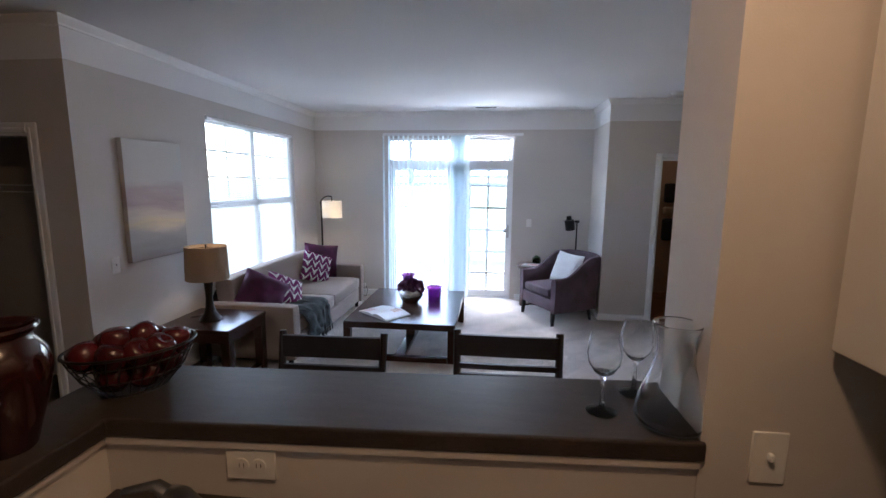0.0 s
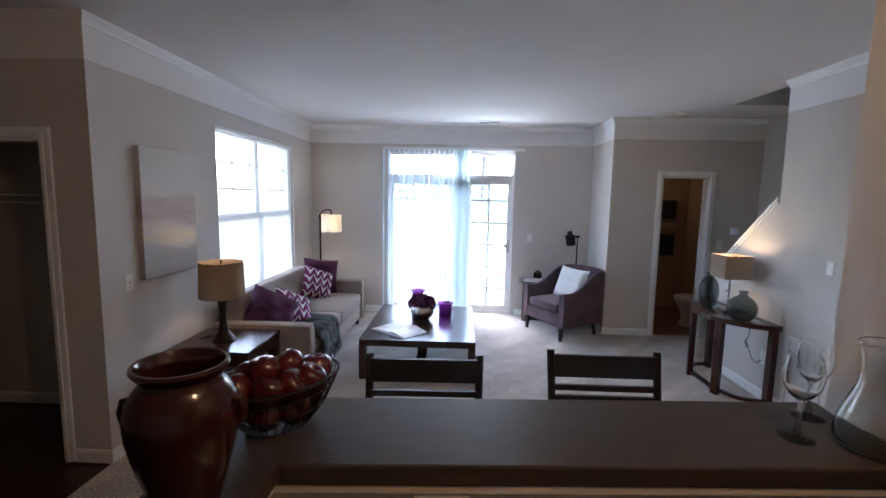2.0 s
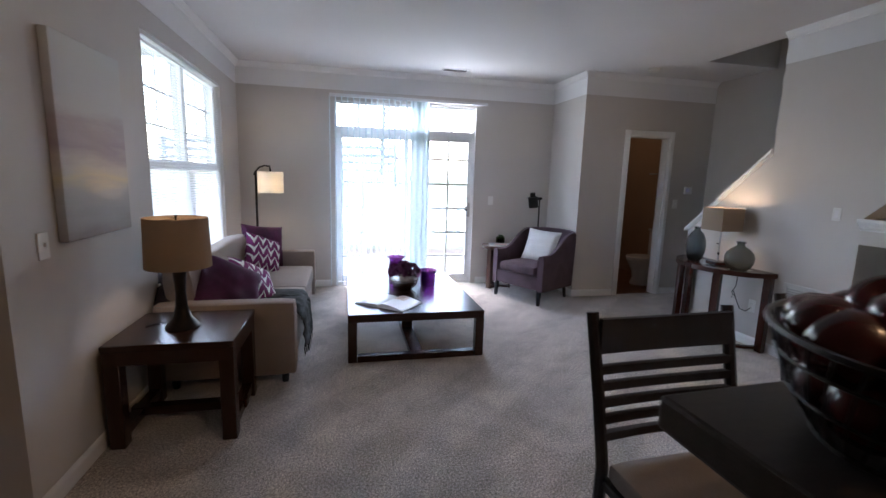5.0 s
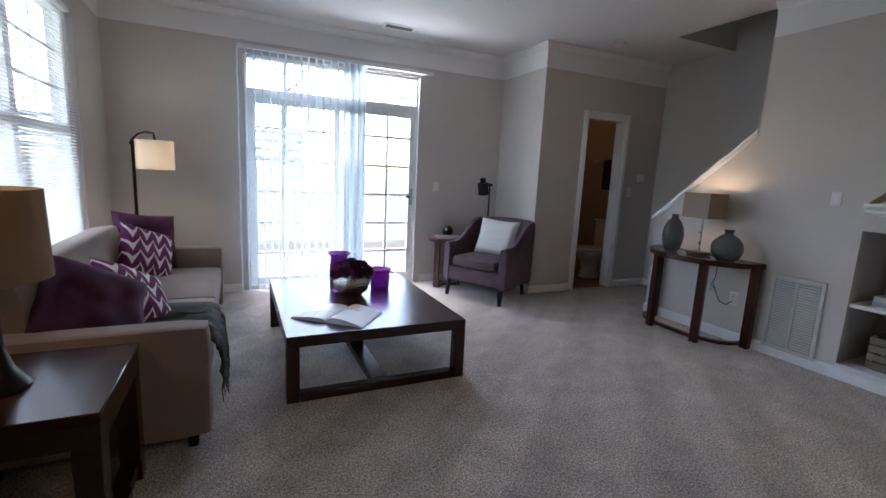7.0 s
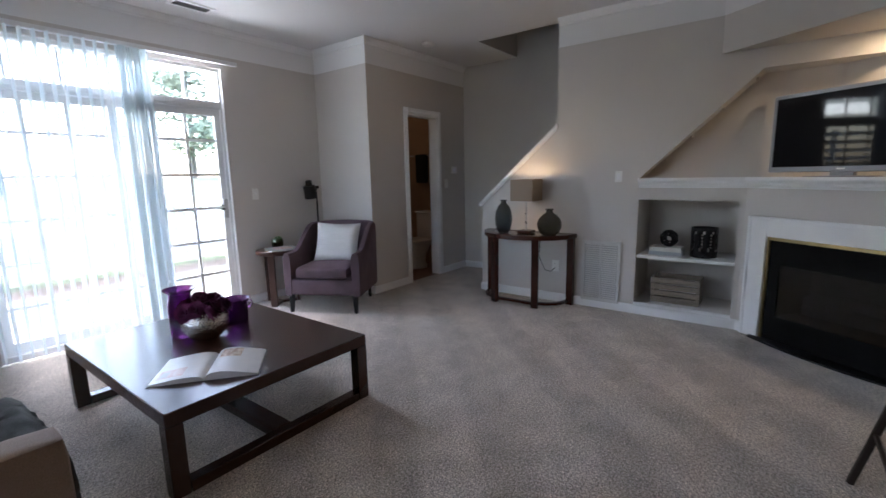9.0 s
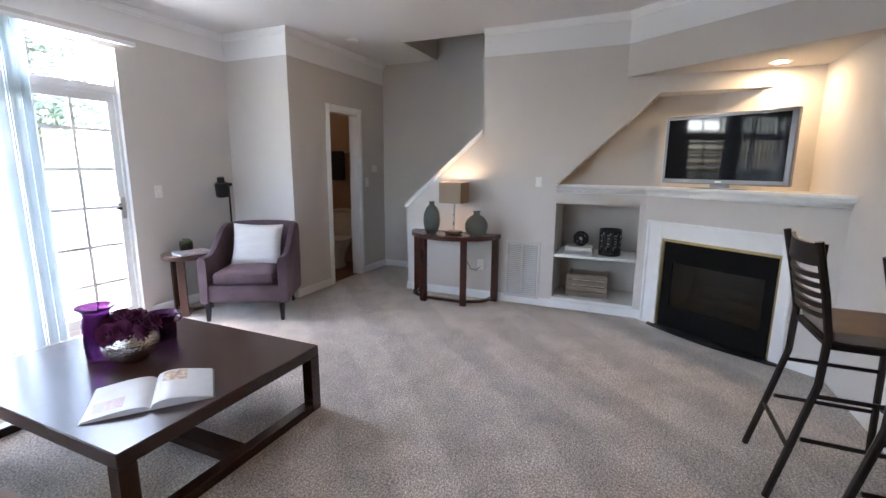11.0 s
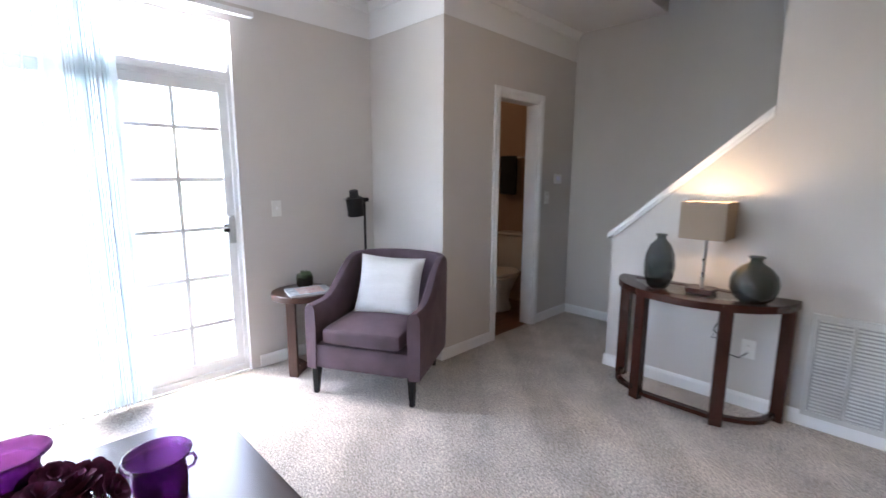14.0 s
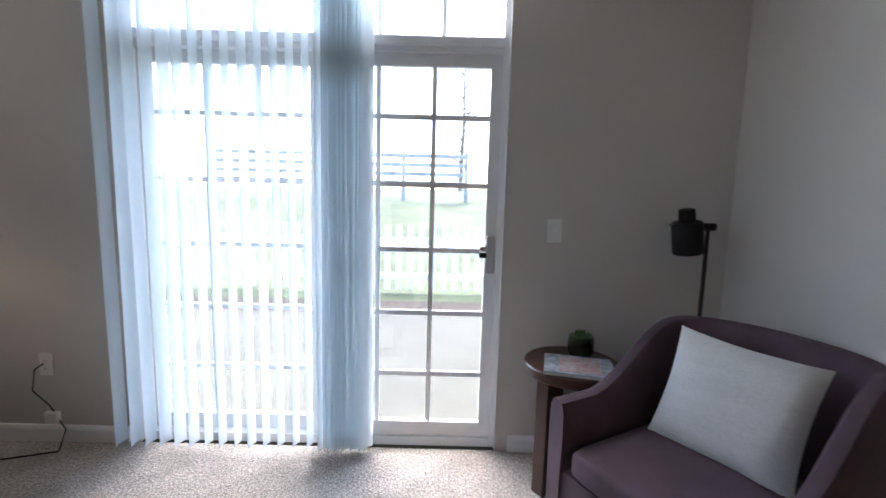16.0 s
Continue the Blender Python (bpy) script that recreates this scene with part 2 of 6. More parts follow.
CONCRETE = mat("patio_concrete", (0.12, 0.116, 0.092), 0.9, vary=0.1, scale=1.5, grain=0.3, grain_scale=60, bump=0.4, bump_scale=90)
GRASS = mat("lawn_grass", (0.14, 0.16, 0.08), 0.95, vary=0.25, scale=0.9, grain=0.5, grain_scale=30, bump=0.8, bump_scale=60)
MULCH = mat("brown_mulch", (0.10, 0.075, 0.055), 0.95, vary=0.4, scale=20, grain=0.6, grain_scale=50, bump=1.0, bump_scale=60)
PICKET = mat("white_picket_paint", (0.80, 0.80, 0.78), 0.6, vary=0.05, scale=5)
RAILWOOD = mat("dark_board_fence", (0.34, 0.35, 0.345), 0.8, vary=0.2, scale=5)
BARK = mat("grey_bark", (0.22, 0.19, 0.165), 0.95, vary=0.3, scale=8, bump=0.8, bump_scale=30)
NEEDLE = mat("evergreen_foliage", (0.24, 0.28, 0.18), 0.8, vary=0.2, scale=4)
TVGREY = mat("grey_router_plastic", (0.1, 0.1, 0.1), 0.5)


def carpet_mat():
    m = mat("taupe_cut_pile_carpet", (0.70, 0.635, 0.575), 1.0, vary=0.10, scale=5, grain=0.6, grain_scale=80, bump=2.2, bump_scale=95, spec=0.1, sheen=0.3)
    t = m.node_tree
    b = t.nodes["Principled BSDF"]
    src = b.inputs["Base Color"].links[0].from_socket
    co = t.nodes.new("ShaderNodeTexCoord")
    mp = t.nodes.new("ShaderNodeMapping")
    mp.inputs["Rotation"].default_value = (0, 0, radians(45))
    t.links.new(co.outputs["Object"], mp.inputs["Vector"])
    w = t.nodes.new("ShaderNodeTexWave")
    w.bands_direction = "X"
    w.inputs["Scale"].default_value, w.inputs["Distortion"].default_value = 0.62, 2.0
    w.inputs["Detail"].default_value, w.inputs["Detail Scale"].default_value = 2, 1.4
    t.links.new(mp.outputs[0], w.inputs["Vector"])
    r = t.nodes.new("ShaderNodeMapRange")
    r.inputs["From Min"].default_value, r.inputs["From Max"].default_value = 0.35, 0.65
    r.inputs["To Min"].default_value, r.inputs["To Max"].default_value = 0.90, 1.06
    t.links.new(w.outputs["Fac"], r.inputs["Value"])
    h = t.nodes.new("ShaderNodeHueSaturation")
    t.links.new(r.outputs[0], h.inputs["Value"])
    t.links.new(src, h.inputs["Color"])
    fine = t.nodes.new("ShaderNodeTexNoise")
    fine.inputs["Scale"].default_value, fine.inputs["Detail"].default_value = 185, 2
    t.links.new(co.outputs["Object"], fine.inputs["Vector"])
    fr = t.nodes.new("ShaderNodeMapRange")
    fr.inputs["From Min"].default_value, fr.inputs["From Max"].default_value = 0.38, 0.62
    fr.inputs["To Min"].default_value, fr.inputs["To Max"].default_value = 0.46, 1.46
    t.links.new(fine.outputs["Fac"], fr.inputs["Value"])
    h2 = t.nodes.new("ShaderNodeHueSaturation")
    t.links.new(fr.outputs[0], h2.inputs["Value"])
    t.links.new(h.outputs[0], h2.inputs["Color"])
    t.links.new(h2.outputs[0], b.inputs["Base Color"])
    return m


def chevron_mat():
    """Rows of plum leaf shapes on white, as woven into the cushion."""
    m = mat("plum_and_white_leaf_weave", (0.17, 0.016, 0.11), 0.85, vary=0.1, scale=8, bump=0.3, bump_scale=300)
    t = m.node_tree
    b = t.nodes["Principled BSDF"]
    src = b.inputs["Base Color"].links[0].from_socket
    co = t.nodes.new("ShaderNodeTexCoord")
    sp = t.nodes.new("ShaderNodeSeparateXYZ")
    t.links.new(co.outputs["Object"], sp.inputs[0])

    def op(kind, a, bb=None, c=None):
        n = t.nodes.new("ShaderNodeMath")
        n.operation = kind
        for i, v in enumerate((a, bb, c)):
            if v is None:
                continue
            if isinstance(v, (int, float)):
                n.inputs[i].default_value = v
            else:
                t.links.new(v, n.inputs[i])
        return n.outputs[0]

    u = op("MULTIPLY", sp.outputs["X"], 10.0)
    tri = op("PINGPONG", op("ADD", u, 50.0), 0.5)
    bow = op("POWER", op("MULTIPLY", tri, 2.0), 0.65)
    v = op("FRACT", op("ADD", op("MULTIPLY", sp.outputs["Z"], 10.0), op("MULTIPLY", bow, 0.72)))
    sel = op("GREATER_THAN", op("ADD", v, op("MULTIPLY", op("POWER", op("MULTIPLY", tri, 2.0), 2.0), 0.42)), 0.84)
    mx = t.nodes.new("ShaderNodeMix")
    mx.data_type = "RGBA"
    mx.inputs["B"].default_value = (0.74, 0.72, 0.70, 1)
    t.links.new(sel, mx.inputs["Factor"])
    t.links.new(src, mx.inputs["A"])
    t.links.new(mx.outputs["Result"], b.inputs["Base Color"])
    return m


def canvas_mat():
    """Abstract seascape: pale sky, a mauve bank, a gold streak, in soft level strokes."""
    m = mat("abstract_seascape_canvas", (0.6, 0.6, 0.6), 0.7, bump=0.35, bump_scale=120)
    t = m.node_tree
    b = t.nodes["Principled BSDF"]
    co = t.nodes.new("ShaderNodeTexCoord")
    mp = t.nodes.new("ShaderNodeMapping")
    mp.inputs["Scale"].default_value = (1, 1.6, 9)
    no = t.nodes.new("ShaderNodeTexNoise")
    no.inputs["Scale"].default_value, no.inputs["Detail"].default_value = 1.6, 6
    t.links.new(co.outputs["Object"], mp.inputs[0])
    t.links.new(mp.outputs[0], no.inputs["Vector"])
    sp = t.nodes.new("ShaderNodeSeparateXYZ")
    t.links.new(co.outputs["Object"], sp.inputs[0])
    a = t.nodes.new("ShaderNodeMath")
    a.operation = "MULTIPLY_ADD"
    a.inputs[1].default_value, a.inputs[2].default_value = 0.22, -0.11
    t.links.new(no.outputs["Fac"], a.inputs[0])
    s = t.nodes.new("ShaderNodeMath")
    t.links.new(a.outputs[0], s.inputs[0])
    t.links.new(sp.outputs["Z"], s.inputs[1])
    r = t.nodes.new("ShaderNodeMapRange")
    r.inputs["From Min"].default_value, r.inputs["From Max"].default_value = -0.45, 0.45
    t.links.new(s.outputs[0], r.inputs["Value"])
    cr = t.nodes.new("ShaderNodeValToRGB")
    e = cr.color_ramp.elements
    e[0].position, e[0].color = 0.0, (0.34, 0.30, 0.28, 1)
    e[1].position, e[1].color = 1.0, (0.60, 0.60, 0.58, 1)
    for p, c in ((0.12, (0.40, 0.38, 0.36)), (0.22, (0.45, 0.43, 0.41)), (0.30, (0.60, 0.52, 0.36)), (0.37, (0.55, 0.50, 0.44)), (0.47, (0.40, 0.33, 0.34)), (0.56, (0.46, 0.39, 0.39)), (0.66, (0.58, 0.56, 0.54))):
        k = e.new(p)
        k.color = (*c, 1)
    t.links.new(r.outputs[0], cr.inputs[0])
    t.links.new(cr.outputs[0], b.inputs["Base Color"])
    return m


CARPET, LEAF, CANVAS = carpet_mat(), chevron_mat(), canvas_mat()
WOODFLOOR = mat("dark_wood_floor", (0.055, 0.026, 0.016), 0.3, vary=0.2, scale=3, grain=0.3, grain_scale=40, stretch=(1, 8, 1), rnd=0.2)
BATHFLOOR = mat("red_brown_wood_floor", (0.16, 0.06, 0.025), 0.35, vary=0.2, scale=3, stretch=(1, 8, 1))

# ---- mesh helpers ----


def box(bm, x0, x1, y0, y1, z0, z1, bev=0.0, seg=1):
    r = bmesh.ops.create_cube(bm, size=1)
    vs = r["verts"]
    for v in vs:
        v.co = Vector(((x0 + x1) / 2 + v.co.x * (x1 - x0), (y0 + y1) / 2 + v.co.y * (y1 - y0), (z0 + z1) / 2 + v.co.z * (z1 - z0)))
    if bev:
        es = list({e for v in vs for e in v.link_edges})
        bmesh.ops.bevel(bm, geom=es, offset=bev, segments=seg, affect="EDGES", profile=0.5)
    return bm


def B(*a, **k):
    return box(bmesh.new(), *a, **k)


def prism(pts, z0, z1, bm=None):
    """A polygon in x, y drawn up from z0 to z1."""
    bm = bm or bmesh.new()
    lo = [bm.verts.new((x, y, z0)) for x, y in pts]
    hi = [bm.verts.new((x, y, z1)) for x, y in pts]
    bm.faces.new(lo[::-1])
    bm.faces.new(hi)
    for i in range(len(pts)):
        j = (i + 1) % len(pts)
        bm.faces.new((lo[i], lo[j], hi[j], hi[i]))
    bmesh.ops.recalc_face_normals(bm, faces=bm.faces)
    return bm


def prism_x(pts, x0, x1, bm=None):
    """A polygon in y, z drawn along x."""
    bm = bm or bmesh.new()
    lo = [bm.verts.new((x0, y, z)) for y, z in pts]
    hi = [bm.verts.new((x1, y, z)) for y, z in pts]
    bm.faces.new(lo[::-1])
    bm.faces.new(hi)
    for i in range(len(pts)):
        j = (i + 1) % len(pts)
        bm.faces.new((lo[i], lo[j], hi[j], hi[i]))
    bmesh.ops.recalc_face_normals(bm, faces=bm.faces)
    return bm


def lathe(prof, n=32, bm=None, closed=False):
    """Turn (radius, height) round the z axis."""
    bm = bm or bmesh.new()
    rings = []
    for r, z in prof:
        if r < 1e-5:
            rings.append([bm.verts.new((0, 0, z))])
        else:
            rings.append([bm.verts.new((r * math.cos(2 * math.pi * i / n), r * math.sin(2 * math.pi * i / n), z)) for i in range(n)])
    pairs = list(zip(rings, rings[1:]))
    if closed:
        pairs.append((rings[-1], rings[0]))
    for a, b in pairs:
        for i in range(n):
            j = (i + 1) % n
            if len(a) == 1 and len(b) == 1:
                continue
            if len(a) == 1:
                bm.faces.new((a[0], b[i], b[j]))
            elif len(b) == 1:
                bm.faces.new((a[i], a[j], b[0]))
            else:
                bm.faces.new((a[i], a[j], b[j], b[i]))
    bmesh.ops.recalc_face_normals(bm, faces=bm.faces)
    return bm


def tube(path, r, n=8, bm=None, cap=True):
    """A round bar along a list of points."""
    bm = bm or bmesh.new()
    pts = [Vector(p) for p in path]
    rings = []
    for i, p in enumerate(pts):
        d = (pts[min(i + 1, len(pts) - 1)] - pts[max(i - 1, 0)]).normalized()
        a = d.orthogonal().normalized() if not rings else (last - d * last.dot(d)).normalized()
        last = a
        c = d.cross(a)
        rr = r[i] if isinstance(r, (list, tuple)) else r
        rings.append([bm.verts.new(p + rr * (math.cos(2 * math.pi * k / n) * a + math.sin(2 * math.pi * k / n) * c)) for k in range(n)])
    for a, b in zip(rings, rings[1:]):
        for k in range(n):
            j = (k + 1) % n
            bm.faces.new((a[k], a[j], b[j], b[k]))
    if cap:
        bm.faces.new(rings[0][::-1])
        bm.faces.new(rings[-1])
    bmesh.ops.recalc_face_normals(bm, faces=bm.faces)
    return bm


def pillow(w, h, d, bm=None, n=14, crumple=0.012, seed=0):
    """A stuffed cushion standing in the x, z plane, centred on the origin."""
    bm = bm or bmesh.new()
    grid = {}
    for s in (-1, 1):
        for i in range(n + 1):
            for j in range(n + 1):
                u, v = 2 * i / n - 1, 2 * j / n - 1
                rim = i in (0, n) or j in (0, n)
                if rim and s == 1:
                    grid[s, i, j] = grid[-1, i, j]
                    continue
                pin = 1 - 0.07 * (1 - v * v) * abs(u) ** 3 - 0.0
                pin2 = 1 - 0.07 * (1 - u * u) * abs(v) ** 3
                t = ((1 - u ** 4) * (1 - v ** 4)) ** 0.55
                q = noise.noise(Vector((u * 1.7 + seed * 7, v * 1.7, s * 3.0)))
                grid[s, i, j] = bm.verts.new((u * w / 2 * pin, s * (d / 2 * t) + q * crumple, v * h / 2 * pin2 + q * crumple * 0.5))
    for s in (-1, 1):
        for i in range(n):
            for j in range(n):
                f = [grid[s, i, j], grid[s, i + 1, j], grid[s, i + 1, j + 1], grid[s, i, j + 1]]
                bm.faces.new(f if s == -1 else f[::-1])
    return bm


def soft_box(x0, x1, y0, y1, z0, z1, r=0.05, crown=0.0, bm=None):
    """An upholstered block: rounded edges and a slightly crowned top."""
    b2 = box(bmesh.new(), x0, x1, y0, y1, z0, z1)
    bmesh.ops.subdivide_edges(b2, edges=b2.edges[:], cuts=7, use_grid_fill=True)
    cx, cy, cz = (x0 + x1) / 2, (y0 + y1) / 2, (z0 + z1) / 2
    hx, hy, hz = (x1 - x0) / 2, (y1 - y0) / 2, (z1 - z0) / 2
    for v in b2.verts:
        p = v.co - Vector((cx, cy, cz))
        q = Vector((max(-hx + r, min(hx - r, p.x)), max(-hy + r, min(hy - r, p.y)), max(-hz + r, min(hz - r, p.z))))
        d = p - q
        if d.length > 1e-6:
            m = max(abs(d.x), abs(d.y), abs(d.z))
            p = q + d.normalized() * min(r, m if m < r else r)
        if crown and p.z > 0:
            p.z += crown * max(0, 1 - (p.x / hx) ** 2) * max(0, 1 - (p.y / hy) ** 2)
        v.co = Vector((cx, cy, cz)) + p
    if bm is None:
        return b2
    me = bpy.data.meshes.new("tmp")
    b2.to_mesh(me)
    bm.from_mesh(me)
    b2.free()
    return bm


def mesh_of(name, bm, material, smooth=False, flat_angle=40):
    me = bpy.data.meshes.new(name)
    bm.to_mesh(me)
    bm.free()
    me.materials.append(material)
    if smooth:
        for p in me.polygons:
            p.use_smooth = True
        me.set_sharp_from_angle(angle=radians(flat_angle))
    return me


def part(name, bm, material, parent, label="", smooth=True, at=None):
    ob = new(name, mesh_of(name, bm, material, smooth))
    ob.parent = parent
    if at is not None:
        ob.matrix_local = at
    return tagged(ob, label)


def thing(name, m, label, category, group=""):
    ob = new(name)
    ob.empty_display_size = 0.1
    ob.matrix_world = m
    return tagged(ob, label, category, group)


def solid(name, bm, material, label, category, smooth=True, group="", m=None):
    ob = new(name, mesh_of(name, bm, material, smooth))
    if m is not None:
        ob.matrix_world = m
    return tagged(ob, label, category, group)


EAST = Vector((0.02, -0.027, 0))   # the stair and chimney side


def structure(name, bm, material, label="", smooth=False):
    return tagged(new(name, mesh_of(name, bm, material, smooth)), label, kind="structure")


def east(name, bm, material, label="", smooth=False):
    bmesh.ops.translate(bm, vec=EAST, verts=bm.verts[:])
    return structure(name, bm, material, label, smooth)


# ---- large structure ----
H = 2.74          # ceiling
WX = -2.475       # west wall
CY = 3.0          # closet wall
BAND = 2.485      # foot of the white band
O, D, N = Vector((2.41, 2.76, 0)), Vector((-0.577, -0.817, 0)), Vector((-0.817, 0.577, 0))


def dg(a, n):
    """A plan point: a metres along the slanting chimney wall, n metres out of it."""
    p = O + D * a + N * n
    return (p.x, p.y)


bm = B(WX, 1.6, 1.42, 6.95, -0.12, 0)
box(bm, 1.6, 3.42, 1.42, 6.14, -0.12, 0)
box(bm, WX, -0.86, 1.2, 1.42, -0.12, 0)
floor = structure("floor", bm, CARPET, "taupe cut-pile carpet with vacuum stripes")
structure("floor_kitchen", B(-4.82, WX, -2.12, 3.87, -0.12, -0.012), WOODFLOOR, "dark wood plank floor")
box(bm := bmesh.new(), WX, 1.36, -2.12, 1.2, -0.12, -0.012)
box(bm, -0.86, 1.36, 1.2, 1.42, -0.12, -0.012)
structure("floor_kitchen", bm, WOODFLOOR, "dark wood plank floor")
structure("floor_powder_room", B(1.72, 3.42, 6.14, 8.3, -0.12, -0.006), BATHFLOOR, "red-brown wood floor")

# ceiling with the stairwell left open
bm = B(-4.7, 2.53, -2.0, 7.1, H, H + 0.3)
box(bm, 2.53, 3.56, 5.29, 8.3, H, H + 0.3)
box(bm, 1.6, 2.53, 7.1, 8.3, H, H + 0.3)
box(bm, 2.53, 3.56, -2.0, 3.0, H, H + 0.3)
structure("ceiling", bm, CEIL, "flat white painted ceiling")

# west wall with the window opening
WY0, WY1, WZ0, WZ1 = 4.37, 6.22, 0.69, 2.34
bm = B(WX - 0.16, WX, CY, WY0, 0, H)
box(bm, WX - 0.16, WX, WY1, 7.1, 0, H)
box(bm, WX - 0.16, WX, WY0, WY1, 0, WZ0)
box(bm, WX - 0.16, WX, WY0, WY1, WZ1, H)
structure("wall_west", bm, WALL, "greige painted wall with a window")
# north wall with the patio door opening
DX0, DX1, DZ1 = -1.345, 0.495, 2.37
bm = B(WX, DX0, 6.95, 7.1, 0, H)
box(bm, DX1, 1.72, 6.95, 7.1, 0, H)
box(bm, DX0, DX1, 6.95, 7.1, DZ1, H)
structure("wall_north", bm, WALL, "greige painted wall with a sliding patio door")
# powder room walls
PX0, PX1, PZ = 2.23, 2.80, 2.035
bm = B(1.6, 1.72, 6.1, 6.95, 0, H)
structure("wall_jog", bm, WALL, "greige painted wall return")
bm = B(1.72, PX0, 6.1, 6.22, 0, H)
box(bm, PX1, 3.42, 6.1, 6.22, 0, H)
box(bm, PX0, PX1, 6.1, 6.22, PZ, H)
structure("wall_powder_room", bm, WALL, "greige painted wall with a doorway")
bm = B(1.72, 3.56, 7.8, 7.92, -0.1, H)
box(bm, 1.60, 1.72, 7.1, 7.8, -0.1, H)
box(bm, 3.42, 3.56, 6.22, 7.8, -0.1, H)
structure("wall_powder_room_inner", bm, TANWALL, "tan painted bathroom wall")
# stair: outer wall, stairwell above, knee wall, wall beside the flight
structure("wall_stair_outer", B(3.42, 3.56, 1.0, 6.22, 0, 5.2), WALL, "greige painted outer stair wall")
for x0, x1, y0, y1, z0 in ((2.41, 3.42, 5.29, 5.41, H + 0.3), (2.41, 2.53, 2.9, 5.29, H + 0.3), (2.53, 3.42, 2.9, 3.0, H)):
    east("wall_stairwell", B(x0, x1, y0, y1, z0, 5.2), WALL, "greige painted upper stairwell wall")
east("ceiling_stairwell", B(2.41, 3.56, 2.9, 5.41, 5.2, 5.3), CEIL, "white stairwell ceiling")
bm = prism_x([(5.22, 0), (5.22, 0.985), (4.345, 1.752), (4.345, H), (3.566, H), (3.566, 0)], 2.41, 2.53)
# above the alcove, the niche and round them
prism_x([(3.566, 1.25), (3.566, H), (2.72, H), (2.72, 2.06)], 2.41, 2.53, bm)
prism_x([(2.72, 2.06), (2.72, H), (1.55, H), (1.55, 2.06)], 2.41, 2.53, bm)
box(bm, 2.41, 2.53, 2.80, 3.566, 1.062, 1.165)
box(bm, 2.41, 2.53, 2.80, 3.566, 0, 0.105)
box(bm, 2.41, 2.53, 2.74, 2.80, 0, 1.165)
east("wall_east", bm, WALL, "greige painted wall under the stairs")
east("stair_cap", prism_x([(5.25, 0.958), (5.25, 0.992), (4.345, 1.786), (4.345, 1.752)], 2.385, 2.555), TRIM, "white sloping cap board of the knee wall")
east("stair_cap_trim", prism_x([(5.22, 0.963), (5.22, 0.984), (4.345, 1.751), (4.345, 1.73)], 2.396, 2.41), TRIM, "white moulding under the cap")
# the flight of steps behind the knee wall
stair = bmesh.new()
for i in range(11):
    y1 = 5.15 - i * 0.216
    under = 1.25 + (3.566 - (y1 - 0.23)) * 0.963 - 0.02
    box(stair, 2.535, 3.415, y1 - 0.23, y1, max(0, min(i * 0.19, (i - 1) * 0.19)) if y1 > 3.85 else min(i * 0.19 + 0.15, under), (i + 1) * 0.19)
box(stair, 2.535, 3.415, 1.55, 2.77, 2.11, 2.28)
east("stairs", stair, CARPET, "carpeted flight of stairs")
# niche
bm = B(2.53, 2.90, 3.566, 3.62, 0.05, 1.1)
box(bm, 2.53, 2.90, 2.74, 2.80, 0.05, 1.1)
box(bm, 2.90, 2.95, 2.74, 3.62, 0.05, 1.1)
box(bm, 2.53, 2.90, 2.80, 3.566, 1.062, 1.12)
east("niche_lining", bm, WALL, "greige painted niche lining")
east("niche_floor", B(2.398, 2.90, 2.80, 3.566, 0.088, 0.114), TRIM, "white painted niche sill")
east("niche_shelf", B(2.425, 2.90, 2.803, 3.563, 0.525, 0.553, bev=0.003), TRIM, "white painted shelf across the niche")
# chimney wall, set at a slant, with the fireplace opening
A0, A1, FZ = 0.2, 1.13, 0.81
AE = 1.49
bm = prism([dg(0.0, 0), dg(A0, 0), dg(A0, -0.1), dg(-0.1, -0.1)], 0, 1.165)
prism([dg(A1, 0), dg(AE, 0), dg(AE, -0.1), dg(A1, -0.1)], 0, 1.165, bm)
prism([dg(A0, 0), dg(A1, 0), dg(A1, -0.1), dg(A0, -0.1)], FZ, 1.165, bm)
east("wall_chimney", bm, WALL, "greige painted slanting chimney wall")
bm = prism([dg(-0.198, 0.14), dg(1.62, 0.14), dg(1.62, 0.02), dg(-0.12, 0.02)], 2.205, H)
east("wall_header", bm, WALL, "greige painted header above the television alcove")
# alcove: shelf, soffit, back wall, underside of the stairs
east("alcove_shelf", prism([(2.53, 3.566), (3.42, 3.566), (3.42, 1.55), (1.5, 1.55), dg(AE, 0.0), dg(0, 0.0), (2.41, 2.80), (2.41, 3.566)], 1.165, 1.235), WALL, "painted shelf of the television alcove")
east("alcove_soffit", prism([(2.405, 2.97), dg(0.0, 0.03), dg(1.62, 0.03), (2.405, 1.55)], 2.205, 2.26), WALL, "greige painted alcove soffit")
bm = prism([(2.41, 1.90), (2.66, 2.254), (2.66, 3.70), (2.78, 3.70), (2.78, 2.2), (2.49, 1.82)], 1.235, 2.6)
prism([(2.41, 1.55), (2.41, 1.90), (2.49, 1.82), (2.49, 1.55)], 1.235, 2.058, bm)
east("alcove_back", bm, WALL, "greige painted back wall of the alcove")
prism_x([(3.60, 1.25), (3.566, 1.285), (2.72, 2.10), (2.72, 2.06)], 2.53, 3.42, bm := bmesh.new())
box(bm, 2.53, 3.42, 1.55, 2.72, 2.06, 2.10)
east("alcove_slope", bm, WALL, "greige painted underside of the stairs")
